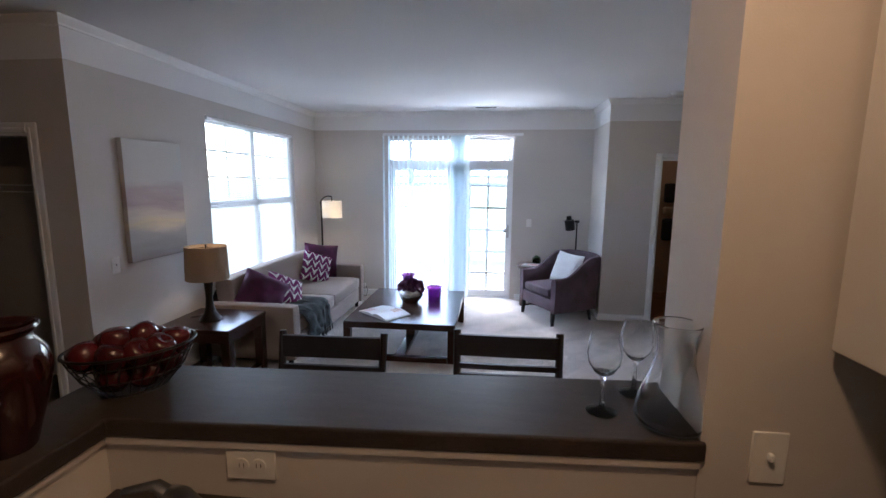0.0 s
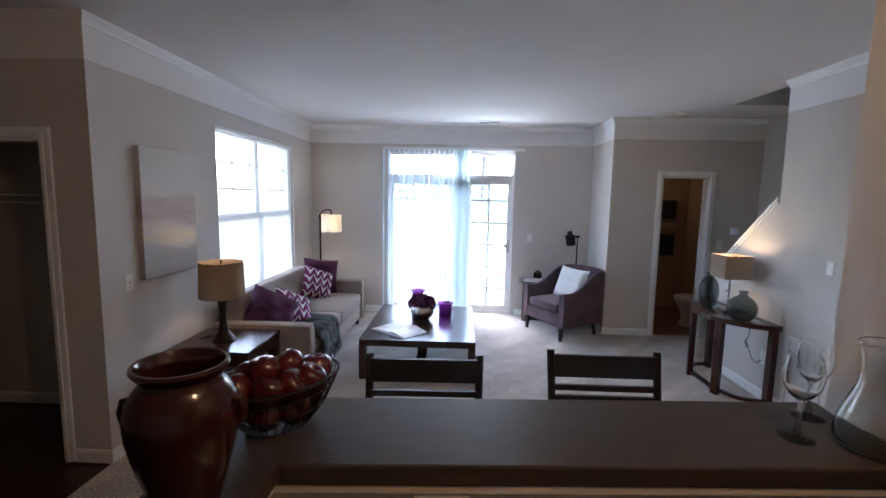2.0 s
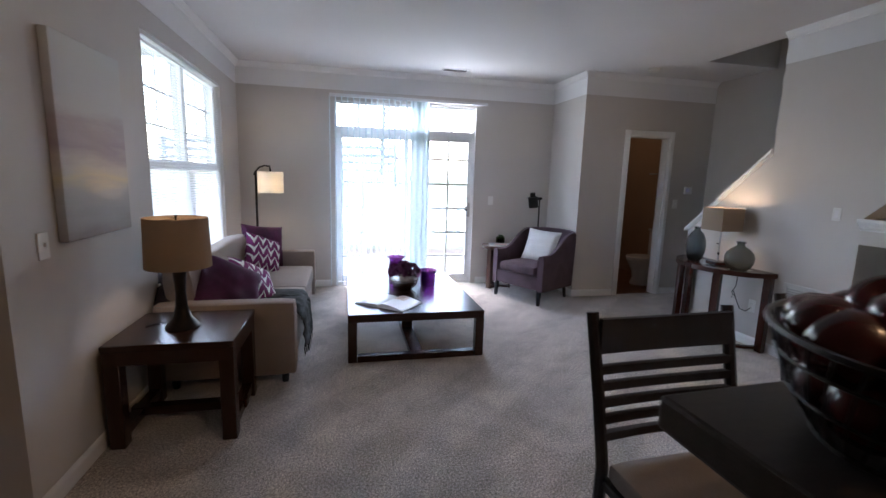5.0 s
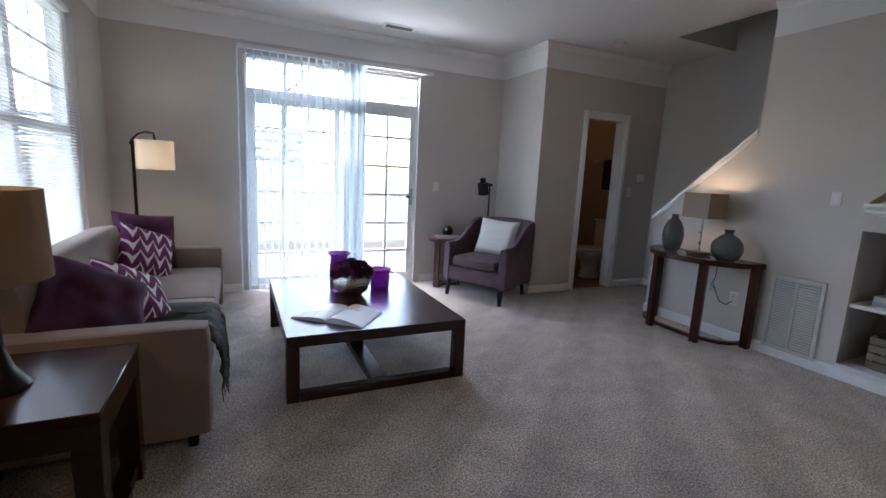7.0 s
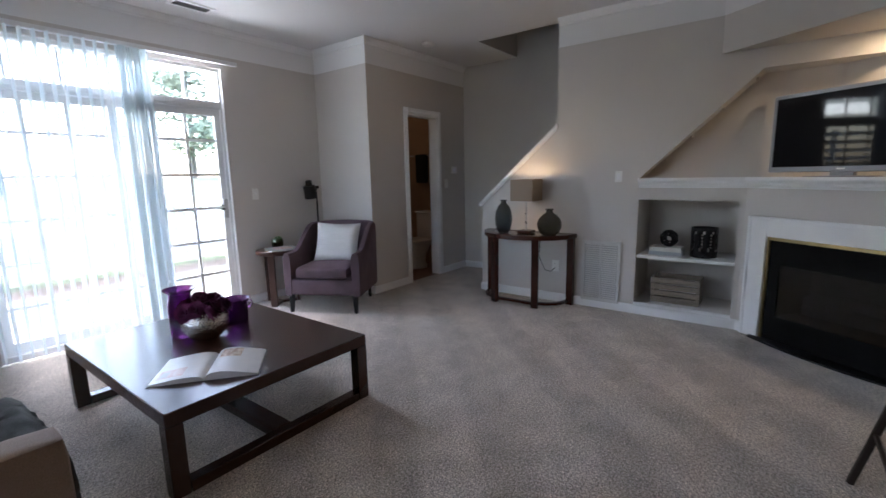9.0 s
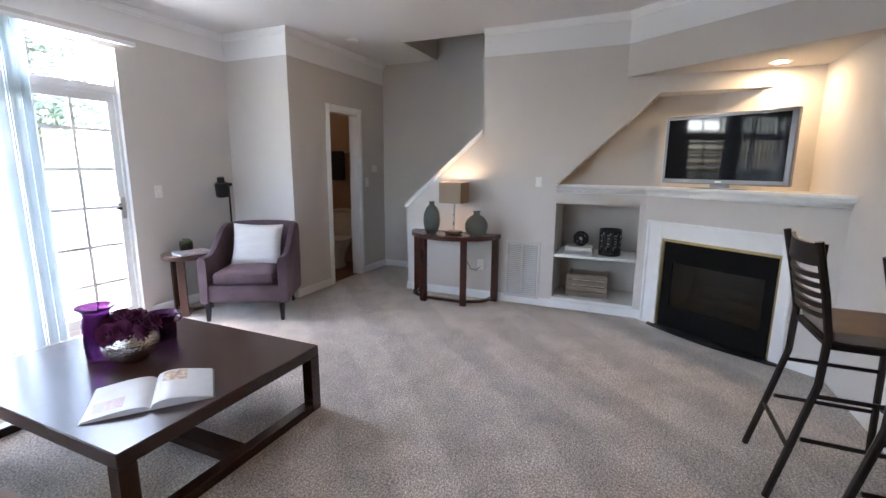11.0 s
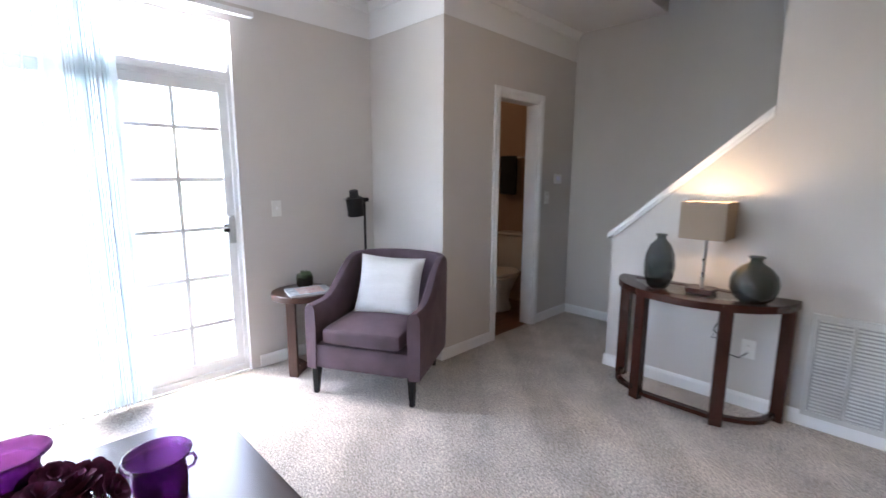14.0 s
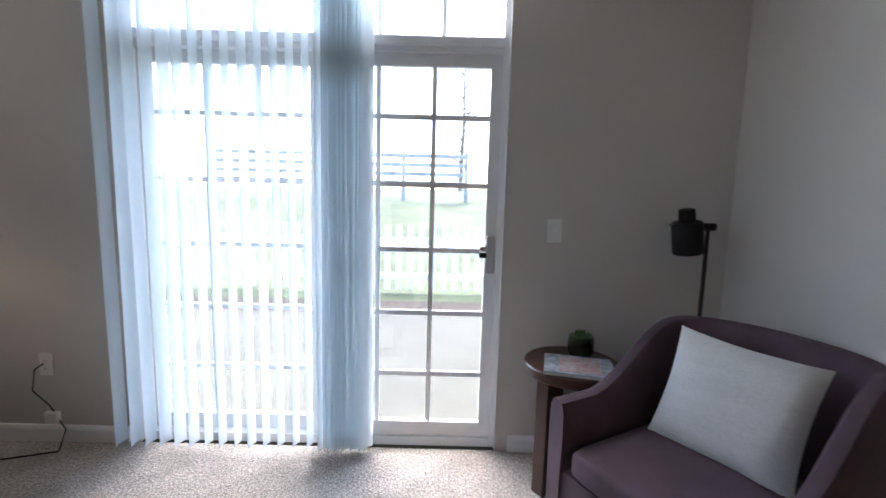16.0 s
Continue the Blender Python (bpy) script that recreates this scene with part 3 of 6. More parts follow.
# wall between kitchen and living room, bar, far kitchen walls
bm = B(0.68, 3.42, 1.30, 1.55, 0, H)
structure("wall_kitchen_return", bm, WALL, "greige painted wall end beside the bar")
bm = prism([(-0.815, 0.78), (-0.66, 0.78), (-0.66, 1.231), (0.68, 1.305), (0.68, 1.46), (-0.815, 1.378)], 0, 1.155)
structure("wall_bar", bm, WALL, "greige painted half wall under the bar")
bm = B(1.22, 1.36, -2.0, 1.30, -0.012, H)
box(bm, -4.7, 1.36, -2.12, -2.0, -0.012, H)
box(bm, -4.82, -4.7, -2.12, 3.87, -0.012, H)
structure("wall_kitchen", bm, WALL, "greige painted kitchen wall")
# closet wall and closet
CX0, CX1, CZ = -3.62, -2.775, 2.03
bm = B(CX1, WX - 0.16, CY, CY + 0.12, 0, H)
box(bm, -4.7, CX0, CY, CY + 0.12, 0, H)
box(bm, CX0, CX1, CY, CY + 0.12, CZ, H)
structure("wall_closet", bm, WALL, "greige painted wall with a closet doorway")
bm = B(-4.7, WX - 0.16, 3.75, 3.87, -0.012, H)
structure("wall_closet_back", bm, WALL, "greige painted closet back wall")

# white band along the top of the walls, and the crown above it


def run(pts, prof, close=False):
    """Carry a profile (out of the wall to the left of travel, height) along a plan line, mitred."""
    bm2 = bmesh.new()
    P = [Vector((x, y)) for x, y in pts]
    rows = []
    for i, p in enumerate(P):
        d0 = (P[i] - P[i - 1]).normalized() if i else (P[1] - P[0]).normalized()
        d1 = (P[i + 1] - P[i]).normalized() if i < len(P) - 1 else d0
        n0, n1 = Vector((-d0.y, d0.x)), Vector((-d1.y, d1.x))
        k = (n0 + n1) / max(0.3, 1 + n0.dot(n1))
        rows.append([bm2.verts.new((p.x + k.x * o, p.y + k.y * o, z)) for o, z in prof])
    m = len(prof)
    for a, b in zip(rows, rows[1:]):
        for i in range(m):
            j = (i + 1) % m
            bm2.faces.new((a[i], a[j], b[j], b[i]))
    bm2.faces.new(rows[0])
    bm2.faces.new(rows[-1][::-1])
    bmesh.ops.recalc_face_normals(bm2, faces=bm2.faces)
    return bm2


band_prof = [(0, BAND), (0.004, BAND), (0.004, H), (0, H)]
crown_prof = [(0.004, H - 0.062), (0.014, H - 0.058), (0.018, H - 0.045), (0.042, H - 0.018), (0.048, H - 0.01), (0.05, H), (0.004, H)]
base_prof = [(0, 0), (0.014, 0), (0.014, 0.066), (0.009, 0.08), (0.004, 0.086), (0, 0.086)]
LINE_A = [(0.66, 1.327), (0.66, 1.577), dg(1.61, 0.14), (2.41, 3.002), (2.41, 4.345)]
LINE_B = [(3.42, 6.1), (1.6, 6.1), (1.6, 6.95), (WX, 6.95), (WX, CY), (-4.7, CY)]
for ln, build in ((LINE_A, east), (LINE_B, structure)):
    build("trim_band", run(ln, band_prof), WHITE, "white painted band along the wall top")
    build("trim_crown", run(ln, crown_prof), TRIM, "small white crown moulding")
for ln in ([(0.68, 1.55), dg(AE, 0)], [(2.41, 2.76), (2.41, 5.22), (2.53, 5.22)], [dg(AE, 0), dg(1.20, 0)], [dg(0.07, 0), (2.41, 2.76)], [(3.42, 5.1), (3.42, 6.1), (2.873, 6.1)],
           [(2.16, 6.1), (1.6, 6.1), (1.6, 6.95), (0.56, 6.95)], [(-1.40, 6.95), (WX, 6.95), (WX, CY), (-2.70, CY)],
           [(WX - 0.16, 3.75), (-4.7, 3.75)], [(-0.815, 1.378), (0.68, 1.46)], [(-0.815, 0.78), (-0.815, 1.378)]):
    if ln[0] in ((0.68, 1.55), (-0.815, 1.378), (-0.815, 0.78)):
        ln = ln[::-1]
    (east if ln[0][0] > 0.7 and ln[0][1] < 5 else structure)("baseboard", run(ln, base_prof), TRIM, "white baseboard")


def casing(name, x0, x1, z1, y, w=0.068, d=0.018):
    """A stepped door casing on a wall that faces -y; x0, x1, z1 are the opening."""
    ob = new(name)
    tagged(ob, "white moulded door casing", kind="structure")
    for nm, b2 in (("jamb_board", [(x0 - w, x0, 0, z1 + w)]), ("jamb_board", [(x1, x1 + w, 0, z1 + w)]), ("head_board", [(x0, x1, z1, z1 + w)])):
        q = bmesh.new()
        for a, b, c, e in b2:
            box(q, a, b, y - d, y, c, e, bev=0.005)
            if nm == "head_board":
                box(q, a, b, y - d - 0.008, y - d, c + 0.012, c + 0.034, bev=0.003)
            else:
                m0 = a + 0.034 if a < x0 else a + 0.012
                box(q, m0, m0 + 0.022, y - d - 0.008, y - d, c, e - 0.034, bev=0.003)
        part(nm, q, TRIM, ob, smooth=False)
    q = B(x0 - 0.002, x0 + 0.014, y - 0.004, y + 0.122, 0, z1)
    box(q, x1 - 0.014, x1 + 0.002, y - 0.004, y + 0.122, 0, z1)
    box(q, x0, x1, y - 0.004, y + 0.122, z1 - 0.014, z1 + 0.002)
    part("door_lining", q, TRIM, ob, smooth=False)
    return ob


casing("trim_powder_room_door", PX0, PX1, PZ, 6.1)
casing("trim_closet_door", CX0, CX1, CZ, CY)

# ---- outside ----
ground = bmesh.new()
nx, ny = 24, 30
gv = {}
for i in range(nx + 1):
    for j in range(ny + 1):
        x, y = -600 + 1200 * i / nx, 0
        u = i / nx * 2 - 1
        x = 900 * math.copysign(abs(u) ** 3, u)
        y = 8.5 + 1200 * (j / ny) ** 3 - 0.0
        z = -0.16 + max(0, min(1.6, (y - 12.5) * 0.12))
        gv[i, j] = ground.verts.new((x, y, z))
for i in range(nx):
    for j in range(ny):
        ground.faces.new((gv[i, j], gv[i + 1, j], gv[i + 1, j + 1], gv[i, j + 1]))
box(ground, -900, -2.6, -900, 8.5, -0.3, -0.16)
box(ground, 3.6, 900, -900, 8.5, -0.3, -0.16)
box(ground, -2.6, 3.6, 7.1, 8.5, -0.4, -0.2)
structure("ground", ground, GRASS, "pale green lawn rising to a fence", smooth=True)
structure("patio", B(-4.0, 3.2, 7.1, 9.7, -0.3, -0.06), CONCRETE, "weathered concrete patio slab")
structure("mulch_bed", B(-6.0, 5.0, 9.7, 10.5, -0.3, -0.10), MULCH, "brown mulch bed along the patio")

fence = thing("picket_fence", pose(0, 11.2, -0.16), "white painted picket fence along the lawn", "fence")
pk = mesh_of("picket", prism([(-0.04, 0), (0.04, 0), (0.04, 0.02), (-0.04, 0.02)], 0.05, 1.0), PICKET)
for i in range(72):
    q = new("picket", pk)
    q.parent, q.location = fence, (-6.2 + i * 0.165, 0, 0)
part("rail", B(-6.3, 5.7, 0.02, 0.06, 0.2, 0.29), PICKET, fence)
part("rail", B(-6.3, 5.7, 0.02, 0.06, 0.72, 0.81), PICKET, fence)
bf = thing("board_fence", pose(0, 22, 0.95), "dark weathered four-board paddock fence", "fence")
for i in range(5):
    part("post", B(1.0 - i * 2.4, 1.15 - i * 2.4, -0.07, 0.07, 0, 1.9), RAILWOOD, bf)
for k in range(4):
    part("rail", B(-8.6, 1.15, -0.1, -0.07, 0.62 + k * 0.34, 0.78 + k * 0.34), RAILWOOD, bf)


def tree(x, y, z, hgt, leafy, seed):
    rng = random.Random(seed)
    tr = thing("tree", pose(x, y, z), "tall evergreen tree with loose foliage" if leafy else "bare leafless tree with thin branches", "tree")
    bm2 = bmesh.new()
    tube([(0, 0, 0), (0.1, 0, hgt * 0.4), (0.05, 0.1, hgt * 0.95)], [0.03 * hgt / 1.6, 0.02 * hgt / 1.6, 0.004 * hgt], 8, bm2)
    tips = []
    for i in range(34):
        t = 0.16 + 0.8 * (i / 34)
        a = rng.uniform(0, 6.28)
        ln = hgt * (0.34 * (1 - t) + 0.08) if leafy else hgt * rng.uniform(0.18, 0.36)
        rise = 0.1 if leafy else rng.uniform(0.4, 0.9)
        p0 = Vector((0.08, 0.03, hgt * t))
        p1 = p0 + Vector((math.cos(a) * ln * 0.5, math.sin(a) * ln * 0.5, ln * rise * 0.4))
        p2 = p0 + Vector((math.cos(a) * ln, math.sin(a) * ln, ln * rise))
        tube([p0, p1, p2], [0.006 * hgt, 0.004 * hgt, 0.001 * hgt], 5, bm2)
        tips.append((p0, p1, p2))
        if not leafy:
            for _ in range(4):
                s = p0.lerp(p2, rng.uniform(0.3, 0.9))
                tube([s, s + Vector((rng.uniform(-1, 1), rng.uniform(-1, 1), rng.uniform(0.1, 1))) * ln * 0.35], [0.002 * hgt, 0.0007 * hgt], 4, bm2)
    part("trunk", bm2, BARK, tr)
    if leafy:
        vs, fs = [], []
        for p0, p1, p2 in tips:
            for _ in range(130):
                c = p0.lerp(p2, rng.uniform(0.15, 1.05)) + Vector((rng.gauss(0, 0.035), rng.gauss(0, 0.035), rng.gauss(-0.01, 0.03))) * hgt
                a = Vector((rng.uniform(-1, 1), rng.uniform(-1, 1), rng.uniform(-0.6, 0.4))).normalized() * hgt * 0.022
                b = a.orthogonal().normalized() * hgt * 0.008
                k = len(vs)
                vs += [c - a, c + b, c + a, c - b]
                fs.append((k, k + 1, k + 2, k + 3))
        me = bpy.data.meshes.new("crown")
        me.from_pydata(vs, [], fs)
        me.materials.append(NEEDLE)
        cr = new("crown", me)
        cr.parent = tr
        tagged(cr, kind="stuff")


tree(10.5, 30, 1.4, 10, True, 5)
tree(1.2, 31, 1.4, 9, False, 7)
tree(-6.0, 33, 1.4, 10, False, 8)
tree(-9.5, 9.0, -0.2, 8, False, 9)
tree(-12.5, 6.2, -0.2, 9, False, 10)

# ---- west window, with its blind ----
win = new("window_1")
tagged(win, "white double-hung window pair with half-open mini blind", kind="structure")
bm = B(-2.615, -2.535, WY0, WY0 + 0.05, WZ0, WZ1)
for y0, y1, z0, z1 in ((WY1 - 0.05, WY1, WZ0, WZ1), (WY0 + 0.05, WY1 - 0.05, WZ0, WZ0 + 0.05), (WY0 + 0.05, WY1 - 0.05, WZ1 - 0.05, WZ1), (5.255, 5.335, WZ0 + 0.05, WZ1 - 0.05), (WY0 + 0.05, 5.255, 1.46, 1.52), (5.335, WY1 - 0.05, 1.46, 1.52)):
    box(bm, -2.615, -2.535, y0, y1, z0, z1)
part("window_frame", bm, PVC, win, smooth=False)
bm = bmesh.new()
for ya, yb in ((WY0 + 0.05, 5.255), (5.335, WY1 - 0.05)):
    yy = (ya + yb) / 2
    box(bm, -2.58, -2.57, yy - 0.009, yy + 0.009, 1.52, WZ1 - 0.05)
    for zz in (1.775, 2.03):
        box(bm, -2.581, -2.569, ya, yb, zz - 0.009, zz + 0.009)
part("grille", bm, PVC, win, smooth=False)
for ya, yb, za, zb in ((WY0 + 0.05, 5.255, WZ0 + 0.05, 1.46), (WY0 + 0.05, 5.255, 1.52, WZ1 - 0.05), (5.335, WY1 - 0.05, WZ0 + 0.05, 1.46), (5.335, WY1 - 0.05, 1.52, WZ1 - 0.05)):
    p = part("pane", B(-2.568, -2.564, ya, yb, za, zb), PANE, win, smooth=False)
    p.visible_shadow = False
part("window_sill", B(WX - 0.16, WX + 0.025, WY0 - 0.03, WY1 + 0.03, WZ0 - 0.028, WZ0 - 0.001, bev=0.004), TRIM, win)
blind = thing("mini_blind", pose(-2.505, 5.3355, WZ1), "white horizontal mini blind, slats tilted open", "blind")
part("headrail", B(-0.02, 0.02, -0.915, 0.915, -0.03, -0.002), PVC, blind)
slat = bmesh.new()
q = [slat.verts.new((x, y, z)) for y in (-0.912, 0.912) for x, z in ((-0.0115, -0.003), (0, 0.0016), (0.0115, -0.001))]
slat.faces.new((q[0], q[1], q[4], q[3]))
slat.faces.new((q[1], q[2], q[5], q[4]))
sm = mesh_of("slat", slat, BLIND, True)
nsl = 73
for i in range(nsl):
    s = new("slat", sm)
    s.parent = blind
    tilt = radians(31 if i < 36 else 46)
    s.matrix_local = Matrix.Translation((0, 0, -0.045 - i * 0.0214)) @ Matrix.Rotation(tilt, 4, "Y")
part("bottom_rail", B(-0.012, 0.012, -0.912, 0.912, -1.632, -1.616), PVC, blind)
for y in (-0.6, 0.0, 0.6):
    part("ladder_cord", B(-0.001, 0.001, y - 0.002, y + 0.002, -1.62, -0.03), PVC, blind)

# ---- patio door ----
door = new("door_patio")
tagged(door, "white sliding patio door with a gridded sash and transom above", kind="structure")
YF = 7.0
bm = B(DX0, DX0 + 0.03, YF - 0.02, 7.09, 0.0, DZ1)
for x0, x1, z0, z1 in ((DX1 - 0.03, DX1, 0, DZ1), (DX0 + 0.03, DX1 - 0.03, DZ1 - 0.03, DZ1), (DX0 + 0.03, DX1 - 0.03, 1.985, 2.06), (DX0 + 0.03, DX1 - 0.03, 0.0, 0.045)):
    box(bm, x0, x1, YF - 0.02, 7.09, z0, z1)
box(bm, DX0 + 0.03, DX1 - 0.03, YF - 0.035, YF - 0.02, 2.01, 2.05)
part("door_frame", bm, PVC, door, smooth=False)


def sash(x0, x1, y0, cols, handle):
    s = part("sash", B(x0, x0 + 0.06, y0, y0 + 0.035, 0.045, 1.985), PVC, door, smooth=False)
    q = B(x1 - 0.055, x1, y0, y0 + 0.035, 0.045, 1.985)
    box(q, x0 + 0.06, x1 - 0.055, y0, y0 + 0.035, 0.045, 0.125)
    box(q, x0 + 0.06, x1 - 0.055, y0, y0 + 0.035, 1.925, 1.985)
    part("sash_rail", q, PVC, s, smooth=False)
    xa, xb = x0 + 0.06, x1 - 0.055
    q = bmesh.new()
    for k in range(1, cols):
        xx = xa + (xb - xa) * k / cols
        box(q, xx - 0.0115, xx + 0.0115, y0 + 0.008, y0 + 0.027, 0.125, 1.925)
    for zz in GRID_Z:
        box(q, xa, xb, y0 + 0.010, y0 + 0.025, zz - 0.0125, zz + 0.0125)
    part("muntin", q, PVC, s, smooth=False)
    p = part("pane", B(xa, xb, y0 + 0.016, y0 + 0.019, 0.125, 1.925), PANE, s, smooth=False)
    p.visible_shadow = False
    if handle:
        hd = part("handle", B(x1 - 0.052, x1 - 0.006, y0 - 0.014, y0, 0.93, 1.12, bev=0.006), SATIN, s, "brushed metal door pull")
        part("lever", B(x1 - 0.085, x1 - 0.048, y0 - 0.03, y0 - 0.008, 1.01, 1.035, bev=0.004), BLACK, hd)
        part("lever", B(x1 - 0.085, x1 - 0.048, y0 - 0.03, y0 - 0.008, 1.045, 1.07, bev=0.004), CHROME, hd)
    return s


GRID_Z = (0.386, 0.712, 1.039, 1.364, 1.69)
sash(-0.46, DX1 - 0.03, 6.995, 3, True)
sash(DX0 + 0.03, -0.40, 7.035, 3, False)
bm = bmesh.new()
for xx in (-1.05, -0.73, -0.42, -0.13, 0.18):
    box(bm, xx - 0.0105, xx + 0.0105, 7.03, 7.045, 2.06, DZ1 - 0.03)
part("transom_bar", bm, PVC, door, smooth=False)
p = part("pane", B(DX0 + 0.03, DX1 - 0.03, 7.036, 7.039, 2.06, DZ1 - 0.03), PANE, door, smooth=False)
p.visible_shadow = False
structure("trim_patio_door", B(DX1 - 0.004, DX1 + 0.0, 6.945, 6.98, 0, DZ1), TRIM, "white door lining")

vb = thing("vertical_blind", pose(0, 6.885, 0), "pale blue sheer vertical blind, partly drawn", "blind")
part("headrail", B(-1.40, 0.62, -0.02, 0.03, 2.40, 2.43, bev=0.004), PVC, vb)
part("valance", B(-1.40, 0.62, -0.026, -0.02, 2.397, 2.433, bev=0.002), PVC, vb)
rng = random.Random(4)


def vane_mesh(w):
    q = bmesh.new()
    cols = 6
    rows = [0.03, 0.6, 1.2, 1.8, 2.4]
    g = [[q.verts.new(((k / cols - 0.5) * w, 0.012 * math.cos((k / cols - 0.5) * math.pi) * (1 if w > 0.05 else 2), z)) for k in range(cols + 1)] for z in rows]
    for a, b in zip(g, g[1:]):
        for k in range(cols):
            q.faces.new((a[k], a[k + 1], b[k + 1], b[k]))
    return mesh_of("vane", q, VANE, True)


vm = vane_mesh(0.089)
xs = [(-1.395 + i * 0.073, rng.uniform(84, 94)) for i in range(14)] + [(-0.375 + i * 0.0145, rng.uniform(55, 80)) for i in range(16)]
xs = [(x, a + (3 if i < 3 else 0)) for i, (x, a) in enumerate(xs)]
for x, a in xs:
    v = new("vane", vm)
    v.parent = vb
    v.matrix_local = Matrix.Translation((x, rng.uniform(-0.006, 0.006), 0)) @ Matrix.Rotation(radians(a), 4, "Z") @ Matrix.Rotation(radians(rng.uniform(-0.4, 0.4)), 4, "Y")

# ---- fireplace ----
fp = thing("fireplace", Matrix.Translation(EAST) @ Matrix(((D.x, N.x, 0, O.x), (D.y, N.y, 0, O.y), (0, 0, 1, 0), (0, 0, 0, 1))), "white framed gas fireplace with brass-trimmed dark glass", "fireplace")
S0, S1, SZ = 0.07, 1.205, 0.94
for a, b, c, e in ((S0, A0 + 0.005, 0, SZ), (A1 - 0.005, S1, 0, SZ)):
    part("surround_leg", B(a, b, 0.002, 0.028, c, e, bev=0.004), TRIM, fp, smooth=False)
part("surround_head", B(A0 + 0.005, A1 - 0.005, 0.002, 0.028, FZ - 0.005, SZ, bev=0.004), TRIM, fp, smooth=False)
q = B(S0 - 0.012, S0 + 0.012, 0.004, 0.04, 0, SZ + 0.012, bev=0.004)
box(q, S1 - 0.012, S1 + 0.012, 0.004, 0.04, 0, SZ + 0.012, bev=0.004)
box(q, S0 + 0.012, S1 - 0.012, 0.004, 0.04, SZ - 0.012, SZ + 0.012, bev=0.004)
part("surround_moulding", q, TRIM, fp, smooth=False)
q = B(A0 + 0.005, A0 + 0.022, -0.01, 0.012, 0, FZ - 0.005)
box(q, A1 - 0.022, A1 - 0.005, -0.01, 0.012, 0, FZ - 0.005)
box(q, A0 + 0.022, A1 - 0.022, -0.01, 0.012, FZ - 0.03, FZ - 0.005)
part("brass_trim", q, BRASS, fp, "polished brass edging", smooth=False)
part("face_panel", B(A0 + 0.022, A1 - 0.022, -0.03, -0.004, 0.60, FZ - 0.03), HEARTHBLACK, fp, smooth=False)
part("lower_panel", B(A0 + 0.022, A1 - 0.022, -0.03, -0.004, 0.004, 0.20), HEARTHBLACK, fp, smooth=False)
part("side_panel", B(A0 + 0.022, A0 + 0.1, -0.03, -0.004, 0.20, 0.60), HEARTHBLACK, fp, smooth=False)
part("side_panel", B(A1 - 0.1, A1 - 0.022, -0.03, -0.004, 0.20, 0.60), HEARTHBLACK, fp, smooth=False)
q = B(A0 + 0.1, A1 - 0.1, -0.40, -0.38, 0.15, 0.65)
box(q, A0 + 0.08, A0 + 0.1, -0.40, -0.03, 0.15, 0.65)
box(q, A1 - 0.1, A1 - 0.08, -0.40, -0.03, 0.15, 0.65)
box(q, A0 + 0.1, A1 - 0.1, -0.38, -0.03, 0.15, 0.20)
box(q, A0 + 0.1, A1 - 0.1, -0.38, -0.03, 0.60, 0.65)
part("firebox", q, mat("sooty_firebox", (0.05, 0.047, 0.043), 0.9, vary=0.3, scale=8, bump=0.5, bump_scale=40), fp, smooth=False)
LOG = mat("ceramic_log", (0.07, 0.055, 0.045), 0.95, vary=0.5, scale=12, bump=1.0, bump_scale=40)
for a0, a1, yy, zz, r in ((0.38, 0.95, -0.22, 0.26, 0.05), (0.45, 0.86, -0.28, 0.34, 0.045), (0.42, 0.70, -0.16, 0.34, 0.035), (0.66, 0.92, -0.2, 0.37, 0.035)):
    part("log", tube([(a0, yy, zz), ((a0 + a1) / 2, yy + 0.03, zz + 0.02), (a1, yy - 0.02, zz)], [r, r * 1.15, r * 0.8], 9), LOG, fp)
g = part("glass_front", B(A0 + 0.1, A1 - 0.1, -0.018, -0.014, 0.20, 0.60), glass_mat("dark_hearth_glass", (0.35, 0.35, 0.36), thin=True), fp, smooth=False)
q = bmesh.new()
pts = [(0.13 + 0.0, 0.0)] + [(0.16 + 1.04 * k / 12, 0.07 + 0.06 * math.sin(math.pi * k / 12)) for k in range(13)] + [(1.24, 0.0)]
part("hearth_slab", prism(pts, 0.002, 0.014, q), BLACK, fp, "thin black hearth plate", smooth=False)

# mantel moulding along the alcove's edge
mant = [(2.41, 3.566), (2.41, 2.76), dg(AE + 0.02, 0)]
east("mantel_shelf_edge", run(mant[::-1], [(-0.0, 1.165), (0.012, 1.165), (0.016, 1.18), (0.03, 1.19), (0.034, 1.205), (0.055, 1.222), (0.06, 1.232), (0.06, 1.25), (-0.0, 1.25)]), TRIM, "white stepped mantel moulding", smooth=False)
dl = thing("downlight", pose(2.21, 1.903, 2.205), "small recessed downlight, switched on", "ceiling light")
part("ring", lathe([(0.05, -0.004), (0.075, -0.005), (0.08, 0.0), (0.05, 0.0)], 28, closed=True), TRIM, dl)
part("lens", lathe([(0, -0.002), (0.05, -0.002)], 28), glow_mat("lit_lens", (1.0, 0.75, 0.45), 14), dl)

# ---- bar and kitchen ----
bc = thing("bar_counter", pose(0, 0, 0), "raised breakfast bar with a dark brown laminate top", "counter")
bt = part("worktop", prism([(-0.838, 0.74), (-0.64, 0.74), (-0.64, 1.217), (0.69, 1.29), (0.69, 1.597), (-0.845, 1.512)], 1.155, 1.2), LAMINATE, bc, smooth=False)
bv = bt.modifiers.new("edge", "BEVEL")
bv.width, bv.segments = 0.006, 2
part("bead", run([(-0.66, 0.78), (-0.66, 1.231), (0.68, 1.305)][::-1], [(-0.0, 1.138), (0.011, 1.138), (0.011, 1.155), (0, 1.155)]), WALL, bc, "painted bead under the bar top", smooth=False)
